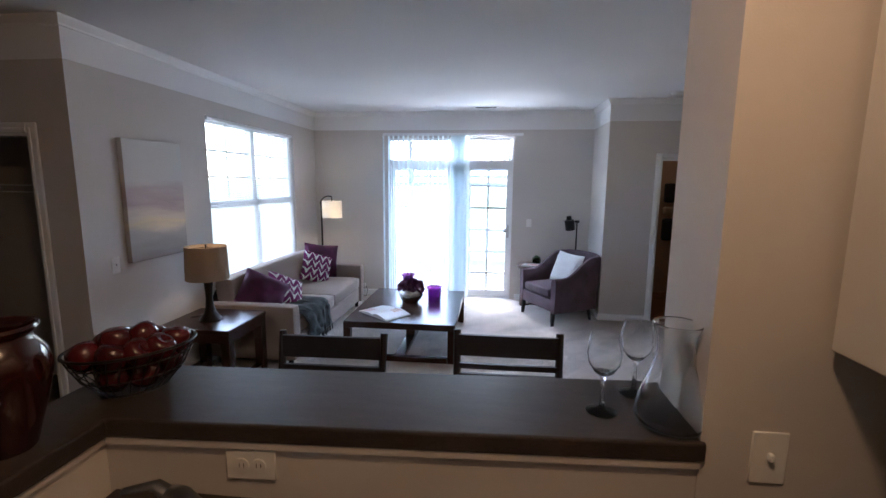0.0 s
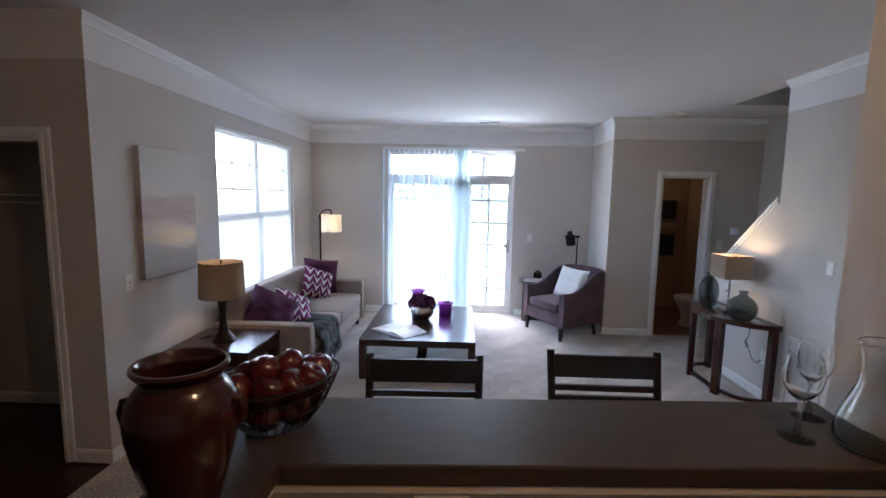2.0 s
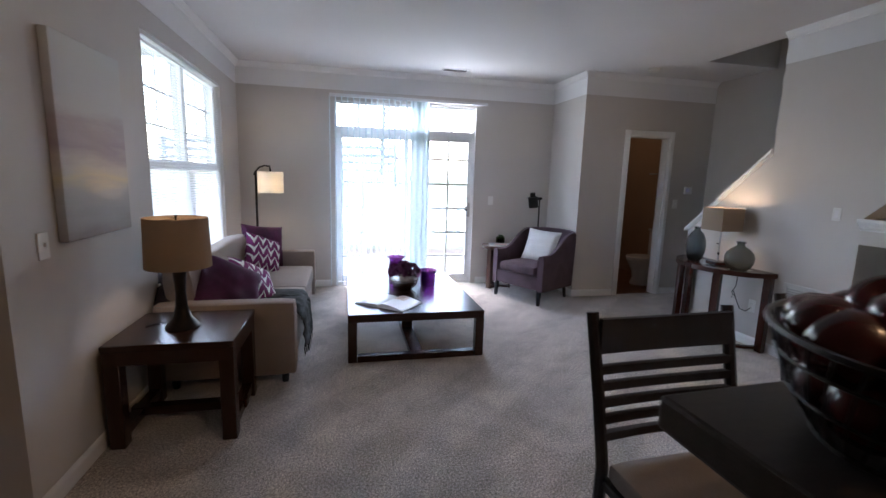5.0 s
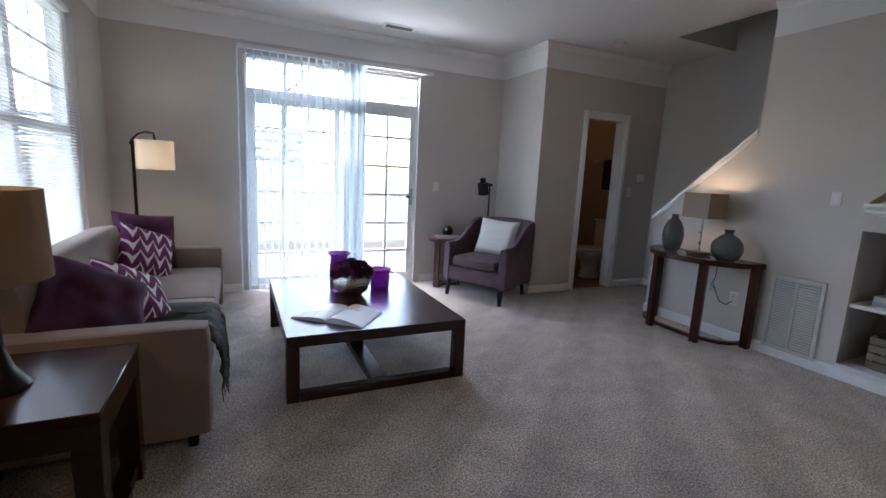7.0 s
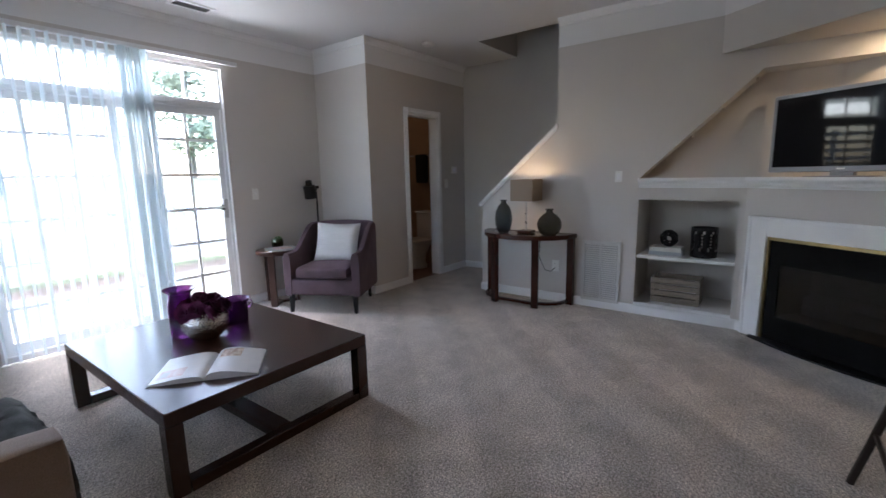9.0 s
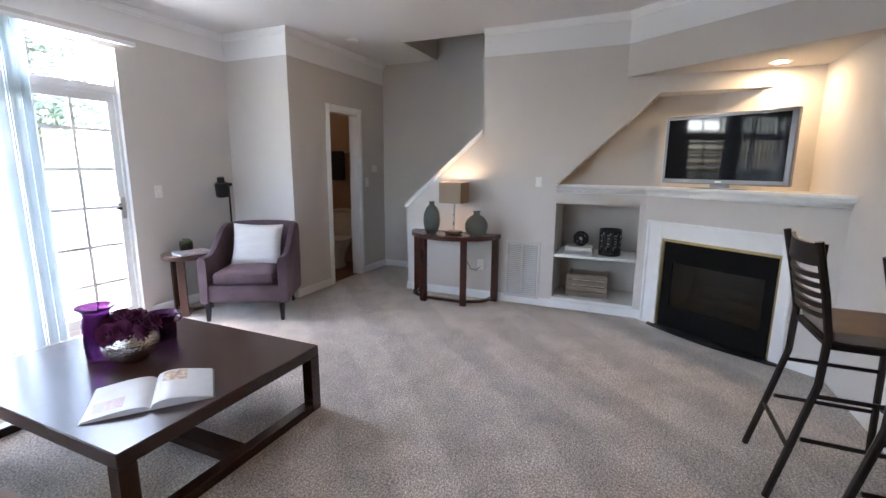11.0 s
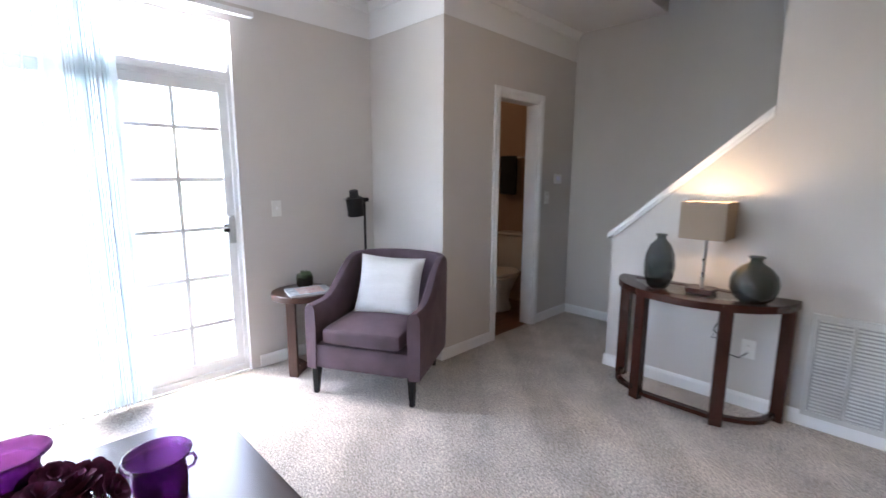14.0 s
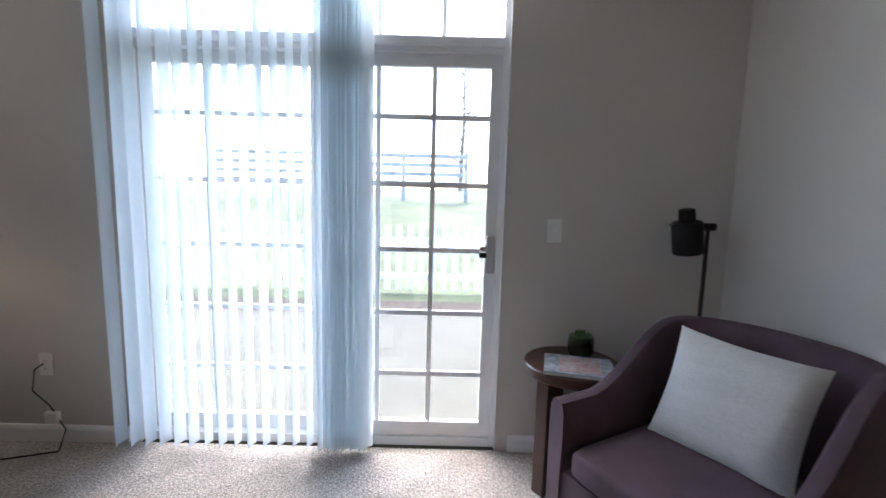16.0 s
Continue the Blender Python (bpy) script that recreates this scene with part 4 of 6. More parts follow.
kc = thing("kitchen_counter", pose(0, 0, 0), "dark laminate kitchen counter on white base cabinets", "counter")
for x0, x1, y0, y1 in ((-0.64, -0.45, 0.72, 1.225), (-0.45, 0.10, 1.16, 1.235), (-0.45, 0.10, 0.68, 0.76), (0.10, 1.22, 0.68, 1.30)):
    part("worktop", B(x0, x1, y0, y1, 0.98, 1.02), LAMINATE, kc, smooth=False)
part("base_cabinet", B(-0.64, 1.21, 0.72, 1.29, -0.01, 0.80), PVC, kc, smooth=False)
sk = thing("kitchen_sink", pose(-0.175, 0.96, 1.02), "stainless kitchen sink set in the counter", "sink")
for x0, x1, y0, y1 in ((-0.275, 0.275, -0.2, -0.19), (-0.275, 0.275, 0.19, 0.2), (-0.275, -0.265, -0.19, 0.19), (0.265, 0.275, -0.19, 0.19)):
    part("basin_wall", B(x0, x1, y0, y1, -0.16, 0.004), CHROME, sk, smooth=False)
part("basin_floor", B(-0.265, 0.265, -0.19, 0.19, -0.17, -0.16), CHROME, sk, smooth=False)
part("drain", lathe([(0, 0.002), (0.035, 0.002), (0.042, 0.004), (0.045, 0.0)], 24), NICKEL, sk, at=pose(0, 0, -0.16))
fa = thing("faucet", pose(-0.42, 1.15, 1.02) @ Matrix.Diagonal((1.0, 1.0, 0.6, 1)), "brushed nickel kitchen faucet", "faucet")
part("base", lathe([(0, 0), (0.032, 0), (0.03, 0.02), (0.022, 0.03), (0.02, 0.1), (0, 0.1)], 20), NICKEL, fa)
part("spout", tube([(-0.02, 0.01, 0.05), (-0.01, 0.0, 0.11), (0.03, -0.03, 0.148), (0.08, -0.06, 0.15), (0.12, -0.09, 0.12), (0.13, -0.10, 0.085)], [0.022, 0.022, 0.021, 0.02, 0.018, 0.017], 14), NICKEL, fa)
part("lever", tube([(-0.02, 0.0, 0.1), (-0.05, 0.0, 0.135), (-0.11, -0.02, 0.125)], [0.02, 0.016, 0.010], 12), NICKEL, fa)
uc = thing("upper_cabinet", pose(1.22, 0.75, 1.42), "light grey painted kitchen wall cabinet", "cabinet")
CAB = mat("light_grey_cabinet_paint", (0.62, 0.60, 0.58), 0.45, vary=0.03, scale=4)
part("body", B(-0.31, 0, -0.5, 0.53, 0, 0.92), CAB, uc, smooth=False)
part("door", B(-0.332, -0.312, -0.495, 0.01, 0.004, 0.916, bev=0.004), CAB, uc)
part("door", B(-0.332, -0.312, 0.02, 0.525, 0.004, 0.916, bev=0.004), CAB, uc)
kl = thing("kitchen_ceiling_light", pose(0.28, 0.62, H), "round flush ceiling light with a warm glass dome", "ceiling light")
part("dome", lathe([(0.17, 0), (0.165, -0.03), (0.13, -0.07), (0.07, -0.092), (0, -0.1)], 32), cloth_light("opal_dome", (0.85, 0.80, 0.7), 0.7), kl)

# ---- things on the bar ----
jar = thing("ceramic_jar", pose(-0.738, 1.09, 1.2), "oxblood glazed ceramic jar on the bar top", "jar")
part("vessel", lathe([(r * 0.63, z * 0.81) for r, z in [(0, 0), (0.072, 0), (0.078, 0.006), (0.092, 0.05), (0.118, 0.12), (0.134, 0.18), (0.137, 0.215), (0.128, 0.25), (0.105, 0.275), (0.097, 0.283), (0.096, 0.292), (0.112, 0.306), (0.117, 0.312), (0.114, 0.319), (0.105, 0.318), (0.092, 0.30), (0.088, 0.28), (0.115, 0.24), (0.122, 0.2), (0.1, 0.1), (0.07, 0.02), (0, 0.015)]], 48), GLAZE, jar)
for sa in (0, 180):
    c_, s_ = math.cos(radians(sa + 10)), math.sin(radians(sa + 10))
    part("ear_handle", tube([(r * c_, r * s_, z) for r, z in ((0.076, 0.194), (0.091, 0.192), (0.095, 0.175), (0.091, 0.157), (0.082, 0.149))], 0.0075, 10), GLAZE, jar)
BOWL_X, BOWL_Y = -0.695, 1.372
bowl = thing("wire_bowl", pose(BOWL_X, BOWL_Y, 1.2, 0, 0, 50), "oval dark wire bowl full of red apples", "bowl")
BA, BB_ = 0.146, 0.106


def oval(k, z, r, bm2):
    n = 40
    tube([(BA * k * math.cos(2 * math.pi * i / n), BB_ * k * math.sin(2 * math.pi * i / n), z) for i in range(n + 1)], r, 5, bm2, cap=False)


part("rim", (lambda q: (oval(1.0, 0.118, 0.004, q), q)[1])(bmesh.new()), WIRE, bowl)
part("foot_ring", (lambda q: (oval(0.5, 0.004, 0.0035, q), q)[1])(bmesh.new()), WIRE, bowl)
q = bmesh.new()
oval(0.92, 0.09, 0.002, q)
oval(0.78, 0.05, 0.002, q)
for i in range(30):
    a = 2 * math.pi * i / 30
    tube([(BA * k * math.cos(a + s), BB_ * k * math.sin(a + s), z) for k, z, s in ((0.5, 0.004, 0), (0.78, 0.05, 0.12), (0.92, 0.09, 0.2), (1.0, 0.118, 0.26))], 0.0016, 4, q, cap=False)
part("wire_mesh", q, WIRE, bowl)
am = mesh_of("apple", lathe([(0, -0.030), (0.012, -0.034), (0.026, -0.028), (0.037, -0.008), (0.039, 0.008), (0.033, 0.025), (0.02, 0.032), (0.008, 0.029), (0, 0.022)], 20), APPLE, True, 180)
rng = random.Random(11)
spots = [(0.12, 0.0, 0.10), (0.065, 0.055, 0.098), (0.06, -0.055, 0.10), (0.0, 0.065, 0.10), (0.0, -0.065, 0.10), (-0.06, 0.055, 0.1), (-0.06, -0.055, 0.1), (-0.12, 0.0, 0.10), (0.03, 0.0, 0.125), (-0.04, 0.0, 0.126), (0.09, 0.0, 0.045), (0.02, 0.04, 0.042), (0.02, -0.04, 0.042), (-0.06, 0.03, 0.045), (-0.06, -0.035, 0.045)]
for x, y, z in spots:
    ap = new("apple", am)
    ap.matrix_world = pose(BOWL_X, BOWL_Y, 1.206, 0, 0, 50) @ pose(x * 0.82, y * 0.88, z * 1.04, rng.uniform(-50, 50), rng.uniform(-50, 50), rng.uniform(0, 360))
    tagged(ap, "glossy dark red apple in the wire bowl", "apple", "apples in the bowl")


def wine_glass(x, y):
    prof = [(0, 0), (0.036, 0.0), (0.038, 0.002), (0.030, 0.005), (0.010, 0.010), (0.0055, 0.02), (0.005, 0.075), (0.009, 0.088), (0.024, 0.098), (0.038, 0.118), (0.0425, 0.142), (0.040, 0.165), (0.0345, 0.187),
            (0.0335, 0.187), (0.0388, 0.165), (0.0412, 0.142), (0.0368, 0.119), (0.023, 0.101), (0.008, 0.093), (0, 0.091)]
    return solid("wine_glass", lathe([(r * 0.95, z * 1.04) for r, z in prof], 40), CLEAR, "clear stemmed wine glass on the bar top", "wine glass", group="wine glasses", m=pose(x, y, 1.2))


wine_glass(0.497, 1.400)
wine_glass(0.602, 1.505)
car = thing("glass_carafe", pose(0.638, 1.362, 1.2) @ Matrix.Diagonal((0.97, 0.97, 1.01, 1)), "clear glass carafe with a wide base", "carafe")
part("vessel", lathe([(0, 0), (0.06, 0), (0.074, 0.008), (0.079, 0.025), (0.074, 0.06), (0.06, 0.1), (0.045, 0.14), (0.039, 0.175), (0.042, 0.205), (0.051, 0.232), (0.0495, 0.2325), (0.0405, 0.205), (0.0372, 0.175), (0.043, 0.14), (0.058, 0.1), (0.072, 0.06), (0.0765, 0.025), (0.07, 0.011), (0, 0.004)], 44), CLEAR, car)
part("rim", lathe([(0.0495, 0.2325), (0.051, 0.232), (0.0525, 0.235), (0.051, 0.238), (0.0495, 0.2365)], 44, closed=True), CLEAR, car, "rolled glass lip")


# ---- bar stools ----
def bar_stool(m):
    """Origin between the feet on the floor; the back is towards +y."""
    s = thing("bar_stool", m, "dark bar stool with a slatted ladder back and padded seat", "bar stool", "stools at the bar")
    for sx in (-1, 1):
        part("back_leg", tube([(sx * 0.21, 0.29, 0.008), (sx * 0.205, 0.235, 0.25), (sx * 0.20, 0.17, 0.55), (sx * 0.20, 0.165, 0.76), (sx * 0.205, 0.195, 0.92), (sx * 0.21, 0.245, 1.135)], 0.0155, 8), BLACKMETAL, s)
        part("front_leg", tube([(sx * 0.205, -0.20, 0.008), (sx * 0.195, -0.175, 0.72)], 0.015, 8), BLACKMETAL, s)
        part("side_stretcher", tube([(sx * 0.203, -0.19, 0.30), (sx * 0.20, 0.20, 0.30)], 0.010, 6), BLACKMETAL, s)
        part("side_stretcher", tube([(sx * 0.198, -0.18, 0.50), (sx * 0.20, 0.18, 0.50)], 0.010, 6), BLACKMETAL, s)
    part("rear_stretcher", tube([(-0.2, 0.235, 0.25), (0.2, 0.235, 0.25)], 0.010, 6), BLACKMETAL, s)
    part("front_stretcher", tube([(-0.2, -0.188, 0.34), (0.2, -0.188, 0.34)], 0.011, 6), BLACKMETAL, s)
    q2 = B(-0.205, 0.205, -0.19, 0.165, 0.705, 0.73, bev=0.004)
    part("seat_frame", q2, BLACKMETAL, s)
    part("seat", soft_box(-0.20, 0.20, -0.195, 0.15, 0.73, 0.785, 0.02, 0.012), mat("taupe_seat_pad", (0.20, 0.165, 0.14), 0.8, bump=0.3, bump_scale=300) if "taupe_seat_pad" not in bpy.data.materials else bpy.data.materials["taupe_seat_pad"], s)

    def rail(z0, z1, sag):
        q3 = bmesh.new()
        n = 8
        vs = []
        for k in range(n + 1):
            u = k / n * 2 - 1
            yy = 0.168 + 0.073 * max(0, (z0 - 0.8) / 0.335) + 0.03 * (1 - u * u)
            zz = sag * (1 - u * u)
            vs.append([q3.verts.new((u * 0.2, yy + dy, z + zz)) for dy, z in ((-0.008, z0), (0.008, z0), (0.008, z1), (-0.008, z1))])
        for a, b in zip(vs, vs[1:]):
            for k in range(4):
                j = (k + 1) % 4
                q3.faces.new((a[k], a[j], b[j], b[k]))
        q3.faces.new(vs[0])
        q3.faces.new(vs[-1][::-1])
        bmesh.ops.recalc_face_normals(q3, faces=q3.faces)
        return q3

    part("top_rail", rail(1.035, 1.125, -0.012), BLACKMETAL, s)
    for z in (0.985, 0.945, 0.905, 0.865, 0.825):
        part("back_slat", rail(z, z + 0.022, -0.014), BLACKMETAL, s)
    return s


st = bar_stool(pose(0.30, 1.90, 0, 0, 0, 0))
copy_thing(st, pose(-0.40, 1.80, 0, 0, 0, 2))

# ---- sofa ----
sofa = thing("sofa", pose(-1.965, 5.215, 0), "taupe woven sofa with squared arms under the window", "sofa")
part("base", soft_box(-0.44, 0.375, -1.0, 1.0, 0.09, 0.29, 0.03), SOFA, sofa)
for sy in (-1, 1):
    part("arm", soft_box(-0.47, 0.405, sy * 1.04 - 0.072, sy * 1.04 + 0.072, 0.08, 0.60, 0.03), SOFA, sofa)
part("back", soft_box(-0.12, 0.09, -0.965, 0.965, -0.36, 0.345, 0.06), SOFA, sofa, at=pose(-0.315, 0, 0.47, 0, -7, 0))
for sy in (-1, 1):
    part("seat_cushion", soft_box(-0.26, 0.395, sy * 0.484 - 0.480, sy * 0.484 + 0.480, 0.29, 0.445, 0.04, 0.015), SOFA, sofa)
for sx in (-0.38, 0.32):
    for sy in (-1.02, 1.02):
        part("foot", lathe([(0, 0), (0.022, 0), (0.028, 0.1), (0, 0.1)], 12), BLACK, sofa, at=pose(sx, sy, 0))


def cushion(name, m, w, h, d, material, label, seed, crumple=0.014):
    return solid(name, pillow(w, h, d, n=20, seed=seed, crumple=crumple), material, label, "pillow", group="cushions on the sofa", m=m)


cushion("throw_pillow", pose(-2.09, 6.10, 0.67, -18, 8, 34), 0.46, 0.46, 0.15, PURPLE, "plain plum velvet throw pillow on the sofa", 1)
cushion("throw_pillow", pose(-2.05, 5.83, 0.62, -24, 22, 44), 0.41, 0.41, 0.14, LEAF, "plum and white leaf-patterned throw pillow", 2)
cushion("throw_pillow", pose(-2.30, 4.36, 0.59, -40, 6, 12), 0.42, 0.40, 0.13, DARKVELVET, "charcoal velvet throw pillow in the sofa corner", 3)
cushion("throw_pillow", pose(-2.05, 4.46, 0.615, -38, 28, 30), 0.46, 0.44, 0.18, PURPLE, "plum velvet throw pillow leaning on the arm", 4, 0.035)
cushion("throw_pillow", pose(-1.93, 4.72, 0.585, -42, 28, 52), 0.42, 0.40, 0.14, LEAF, "plum and white leaf-patterned pillow leaning back", 5)
# throw laid over the seat and its front edge
q = bmesh.new()
n1, n2 = 26, 16
path = [(-0.18, 0.49), (0.05, 0.492), (0.25, 0.487), (0.36, 0.475), (0.395, 0.44), (0.40, 0.36), (0.405, 0.27), (0.41, 0.2)]
gv = []
for i in range(n1 + 1):
    f = i / n1 * (len(path) - 1)
    k = min(int(f), len(path) - 2)
    u = f - k
    x, z = path[k][0] * (1 - u) + path[k + 1][0] * u, path[k][1] * (1 - u) + path[k + 1][1] * u
    row = []
    for j in range(n2 + 1):
        v = j / n2
        w = noise.noise(Vector((i * 0.18, j * 0.55, 2.2)))
        fold = 0.024 * math.sin(j * 1.9 + w * 2) * (0.4 + 0.8 * i / n1)
        y = -0.92 + 0.58 * v + 0.05 * w + 0.04 * i / n1
        row.append(q.verts.new((x + (abs(fold) if i > 16 else 0), y, z + (abs(fold) + 0.006 if i <= 18 else 0))))
    gv.append(row)
for a, b in zip(gv, gv[1:]):
    for j in range(n2):
        q.faces.new((a[j], a[j + 1], b[j + 1], b[j]))
fr = bmesh.new()
for j in range(0, n2 + 1):
    v = gv[-1][j].co
    for dy in (-0.012, 0.0, 0.012):
        tube([v + Vector((0, dy, 0)), v + Vector((0.006, dy + rng.uniform(-0.006, 0.006), -0.06))], 0.0022, 4, fr)
th = thing("throw_blanket", pose(-1.94, 5.215, -0.012), "dark grey-green fringed throw over the sofa seat", "blanket")
cloth = part("cloth", q, THROW, th)
so = cloth.modifiers.new("thick", "SOLIDIFY")
so.thickness = 0.006
tagged(part("fringe", fr, THROW, th), kind="stuff")

# ---- end table with lamp ----
et = thing("end_table", pose(-2.125, 3.785, 0), "square espresso wood end table beside the sofa", "table")
part("tabletop", B(-0.315, 0.315, -0.29, 0.29, 0.535, 0.57, bev=0.004), ESPRESSO, et)
part("apron", B(-0.31, 0.31, -0.285, 0.285, 0.46, 0.535), ESPRESSO, et)
for sx in (-1, 1):
    for sy in (-1, 1):
        part("leg", B(sx * 0.31 - (0.075 if sx > 0 else 0), sx * 0.31 + (0.075 if sx < 0 else 0), sy * 0.285 - (0.075 if sy > 0 else 0), sy * 0.285 + (0.075 if sy < 0 else 0), 0, 0.46, bev=0.003), ESPRESSO, et)
part("stretcher", B(-0.31, 0.31, -0.03, 0.03, 0.05, 0.10), ESPRESSO, et)
for sx in (-1, 1):
    part("stretcher", B(sx * 0.27 - 0.03, sx * 0.27 + 0.03, -0.21, 0.21, 0.045, 0.095), ESPRESSO, et)
tl = thing("table_lamp", pose(-2.14, 3.77, 0.57), "bronze table lamp with a lit beige drum shade", "lamp")
part("base", lathe([(0, 0), (0.088, 0), (0.09, 0.006), (0.08, 0.02), (0.05, 0.06), (0.033, 0.12), (0.027, 0.2), (0.03, 0.26), (0.036, 0.32), (0.034, 0.34), (0.012, 0.35), (0.01, 0.39), (0, 0.39)], 28), BRONZE, tl)
part("shade", lathe([(0.165, 0.352), (0.168, 0.352), (0.160, 0.628), (0.157, 0.628)], 40, closed=True), SHADE, tl)
part("finial", tube([(0, 0, 0.39), (0, 0, 0.625), (0, 0, 0.643)], [0.005, 0.005, 0.009], 10), BRONZE, tl)
q = bmesh.new()
for k in range(3):
    a = k * 2.094
    tube([(0, 0, 0.62), (0.158 * math.cos(a), 0.158 * math.sin(a), 0.62)], 0.002, 5, q)
part("spider", q, BRONZE, tl)
part("cord", tube([(-0.06, 0.05, 0.004), (-0.14, 0.08, 0.004), (-0.2, 0.02, 0.004)], 0.003, 6), BLACK, tl)

# ---- floor lamp in the corner ----
fl = thing("floor_lamp", pose(-2.2, 6.45, 0), "dark metal arc floor lamp with a white drum shade", "lamp")
part("base", lathe([(0, 0), (0.14, 0), (0.14, 0.012), (0.13, 0.02), (0.02, 0.024), (0, 0.024)], 32), BRONZE, fl)
part("pole", tube([(0, 0, 0.02), (0, 0, 1.455)], 0.0125, 10), BRONZE, fl)
part("arm", tube([(-0.018, 0, 1.425), (0.0, 0, 1.465), (0.04, 0, 1.51), (0.095, 0, 1.53), (0.15, 0, 1.525), (0.156, 0, 1.495)], 0.009, 8), BRONZE, fl)
part("shade", lathe([(0.136, 1.23), (0.138, 1.23), (0.138, 1.466), (0.136, 1.466)], 40, closed=True), SHADEW, fl, at=pose(0.156, 0, 0))
part("socket", tube([(0.156, 0, 1.50), (0.156, 0, 1.40)], [0.008, 0.016], 8), BRONZE, fl)
part("shade_spider", tube([(0.02, 0, 1.46), (0.292, 0, 1.46)], 0.002, 5), BRONZE, fl)

# ---- picture on the west wall ----
pc = thing("canvas_picture", pose(-2.473, 3.645, 1.58), "unframed canvas with a pale abstract seascape", "picture")
part("canvas", B(0.001, 0.04, -0.305, 0.305, -0.457, 0.457, bev=0.003), CANVAS, pc)

# ---- coffee table ----
ct = thing("coffee_table", pose(-0.66, 5.11, 0), "large low espresso wood coffee table", "table")
part("tabletop", B(-0.55, 0.55, -0.685, 0.685, 0.325, 0.39, bev=0.004), ESPRESSO, ct)
for sx in (-1, 1):
    for sy in (-1, 1):
        part("leg", B(sx * 0.55 - (0.07 if sx > 0 else 0), sx * 0.55 + (0.07 if sx < 0 else 0), sy * 0.685 - (0.065 if sy > 0 else 0), sy * 0.685 + (0.065 if sy < 0 else 0), 0, 0.325, bev=0.002), ESPRESSO, ct)
for sy in (-1, 1):
    part("foot_rail", B(-0.475, 0.475, sy * 0.6525 - 0.032, sy * 0.6525 + 0.032, 0, 0.05, bev=0.002), ESPRESSO, ct)
part("centre_stretcher", B(-0.05, 0.05, -0.62, 0.62, 0.002, 0.052, bev=0.002), ESPRESSO, ct)
part("centre_support", B(-0.05, 0.05, -0.05, 0.05, 0.052, 0.325), ESPRESSO, ct)

TVGREY_INK = mat("pale_grey_ink", (0.45, 0.45, 0.45), 0.4)
mg = thing("magazine", pose(-0.87, 4.725, 0.39, 0, 0, -38.7), "open magazine with colour pictures on the coffee table", "magazine")


def page_height(u, top):
    return 0.008 + top * math.sin(math.pi * u ** 0.55)


def leafsheet(sx, top):
    q2 = bmesh.new()
    n = 20
    lo, hi = [], []
    for k in range(n + 1):
        u = k / n
        x = sx * u * 0.235
        z = page_height(u, top)
        hi.append([q2.verts.new((x, y, z)) for y in (-0.155, 0.155)])
        lo.append([q2.verts.new((x, y, 0.002)) for y in (-0.155, 0.155)])
    for a, b, c, e in zip(hi, hi[1:], lo, lo[1:]):
        q2.faces.new((a[0], b[0], b[1], a[1]))
        q2.faces.new((c[0], e[0], b[0], a[0]))
        q2.faces.new((c[1], a[1], b[1], e[1]))
        q2.faces.new((c[0], c[1], e[1], e[0]))
    q2.faces.new((hi[-1][0], lo[-1][0], lo[-1][1], hi[-1][1]))
    bmesh.ops.recalc_face_normals(q2, faces=q2.faces)
    return q2


part("cover", B(-0.243, 0.243, -0.16, 0.16, 0, 0.002), mat("magazine_cover", (0.12, 0.12, 0.13), 0.3), mg, smooth=False)
part("page", leafsheet(-1, 0.018), WHITEPAPER, mg)
part("page", leafsheet(1, 0.030), WHITEPAPER, mg)


def page_patch(x0, x1, y0, y1, top, material, name="printed_picture"):
    q2 = bmesh.new()
    n = 8
    row = []
    for k in range(n + 1):
        x = x0 + (x1 - x0) * k / n
        z = page_height(abs(x) / 0.235, top) + 0.0012
        row.append([q2.verts.new((x, y, z)) for y in (y0, y1)])
    for a, b in zip(row, row[1:]):
        q2.faces.new((a[0], b[0], b[1], a[1]))
    part(name, q2, material, mg, smooth=True)


page_patch(-0.215, -0.10, -0.12, -0.02, 0.018, INKA)
page_patch(0.03, 0.13, 0.03, 0.14, 0.030, INKB)
page_patch(-0.205, -0.17, -0.105, -0.045, 0.0184, TVGREY_INK)

vase = thing("silver_vase", pose(-0.675, 5.19, 0.39) @ Matrix.Diagonal((1.25, 1.25, 1.4, 1)), "hammered silver bowl vase with burgundy flowers", "vase")
bm = lathe([(0, 0), (0.05, 0), (0.06, 0.004), (0.092, 0.03), (0.107, 0.062), (0.104, 0.092), (0.085, 0.117), (0.066, 0.128), (0.062, 0.128), (0.08, 0.114), (0.099, 0.09), (0.102, 0.062), (0.088, 0.034), (0.055, 0.01), (0, 0.008)], 56)
rng = random.Random(2)
part("bowl", bm, SILVER, vase)
t = SILVER.node_tree
vo = t.nodes.new("ShaderNodeTexVoronoi")
vo.inputs["Scale"].default_value = 115
co = t.nodes.new("ShaderNodeTexCoord")
bp = t.nodes.new("ShaderNodeBump")
bp.inputs["Strength"].default_value, bp.inputs["Distance"].default_value = 0.6, 0.006
t.links.new(co.outputs["Object"], vo.inputs["Vector"])
t.links.new(vo.outputs["Distance"], bp.inputs["Height"])
t.links.new(bp.outputs[0], t.nodes["Principled BSDF"].inputs["Normal"])


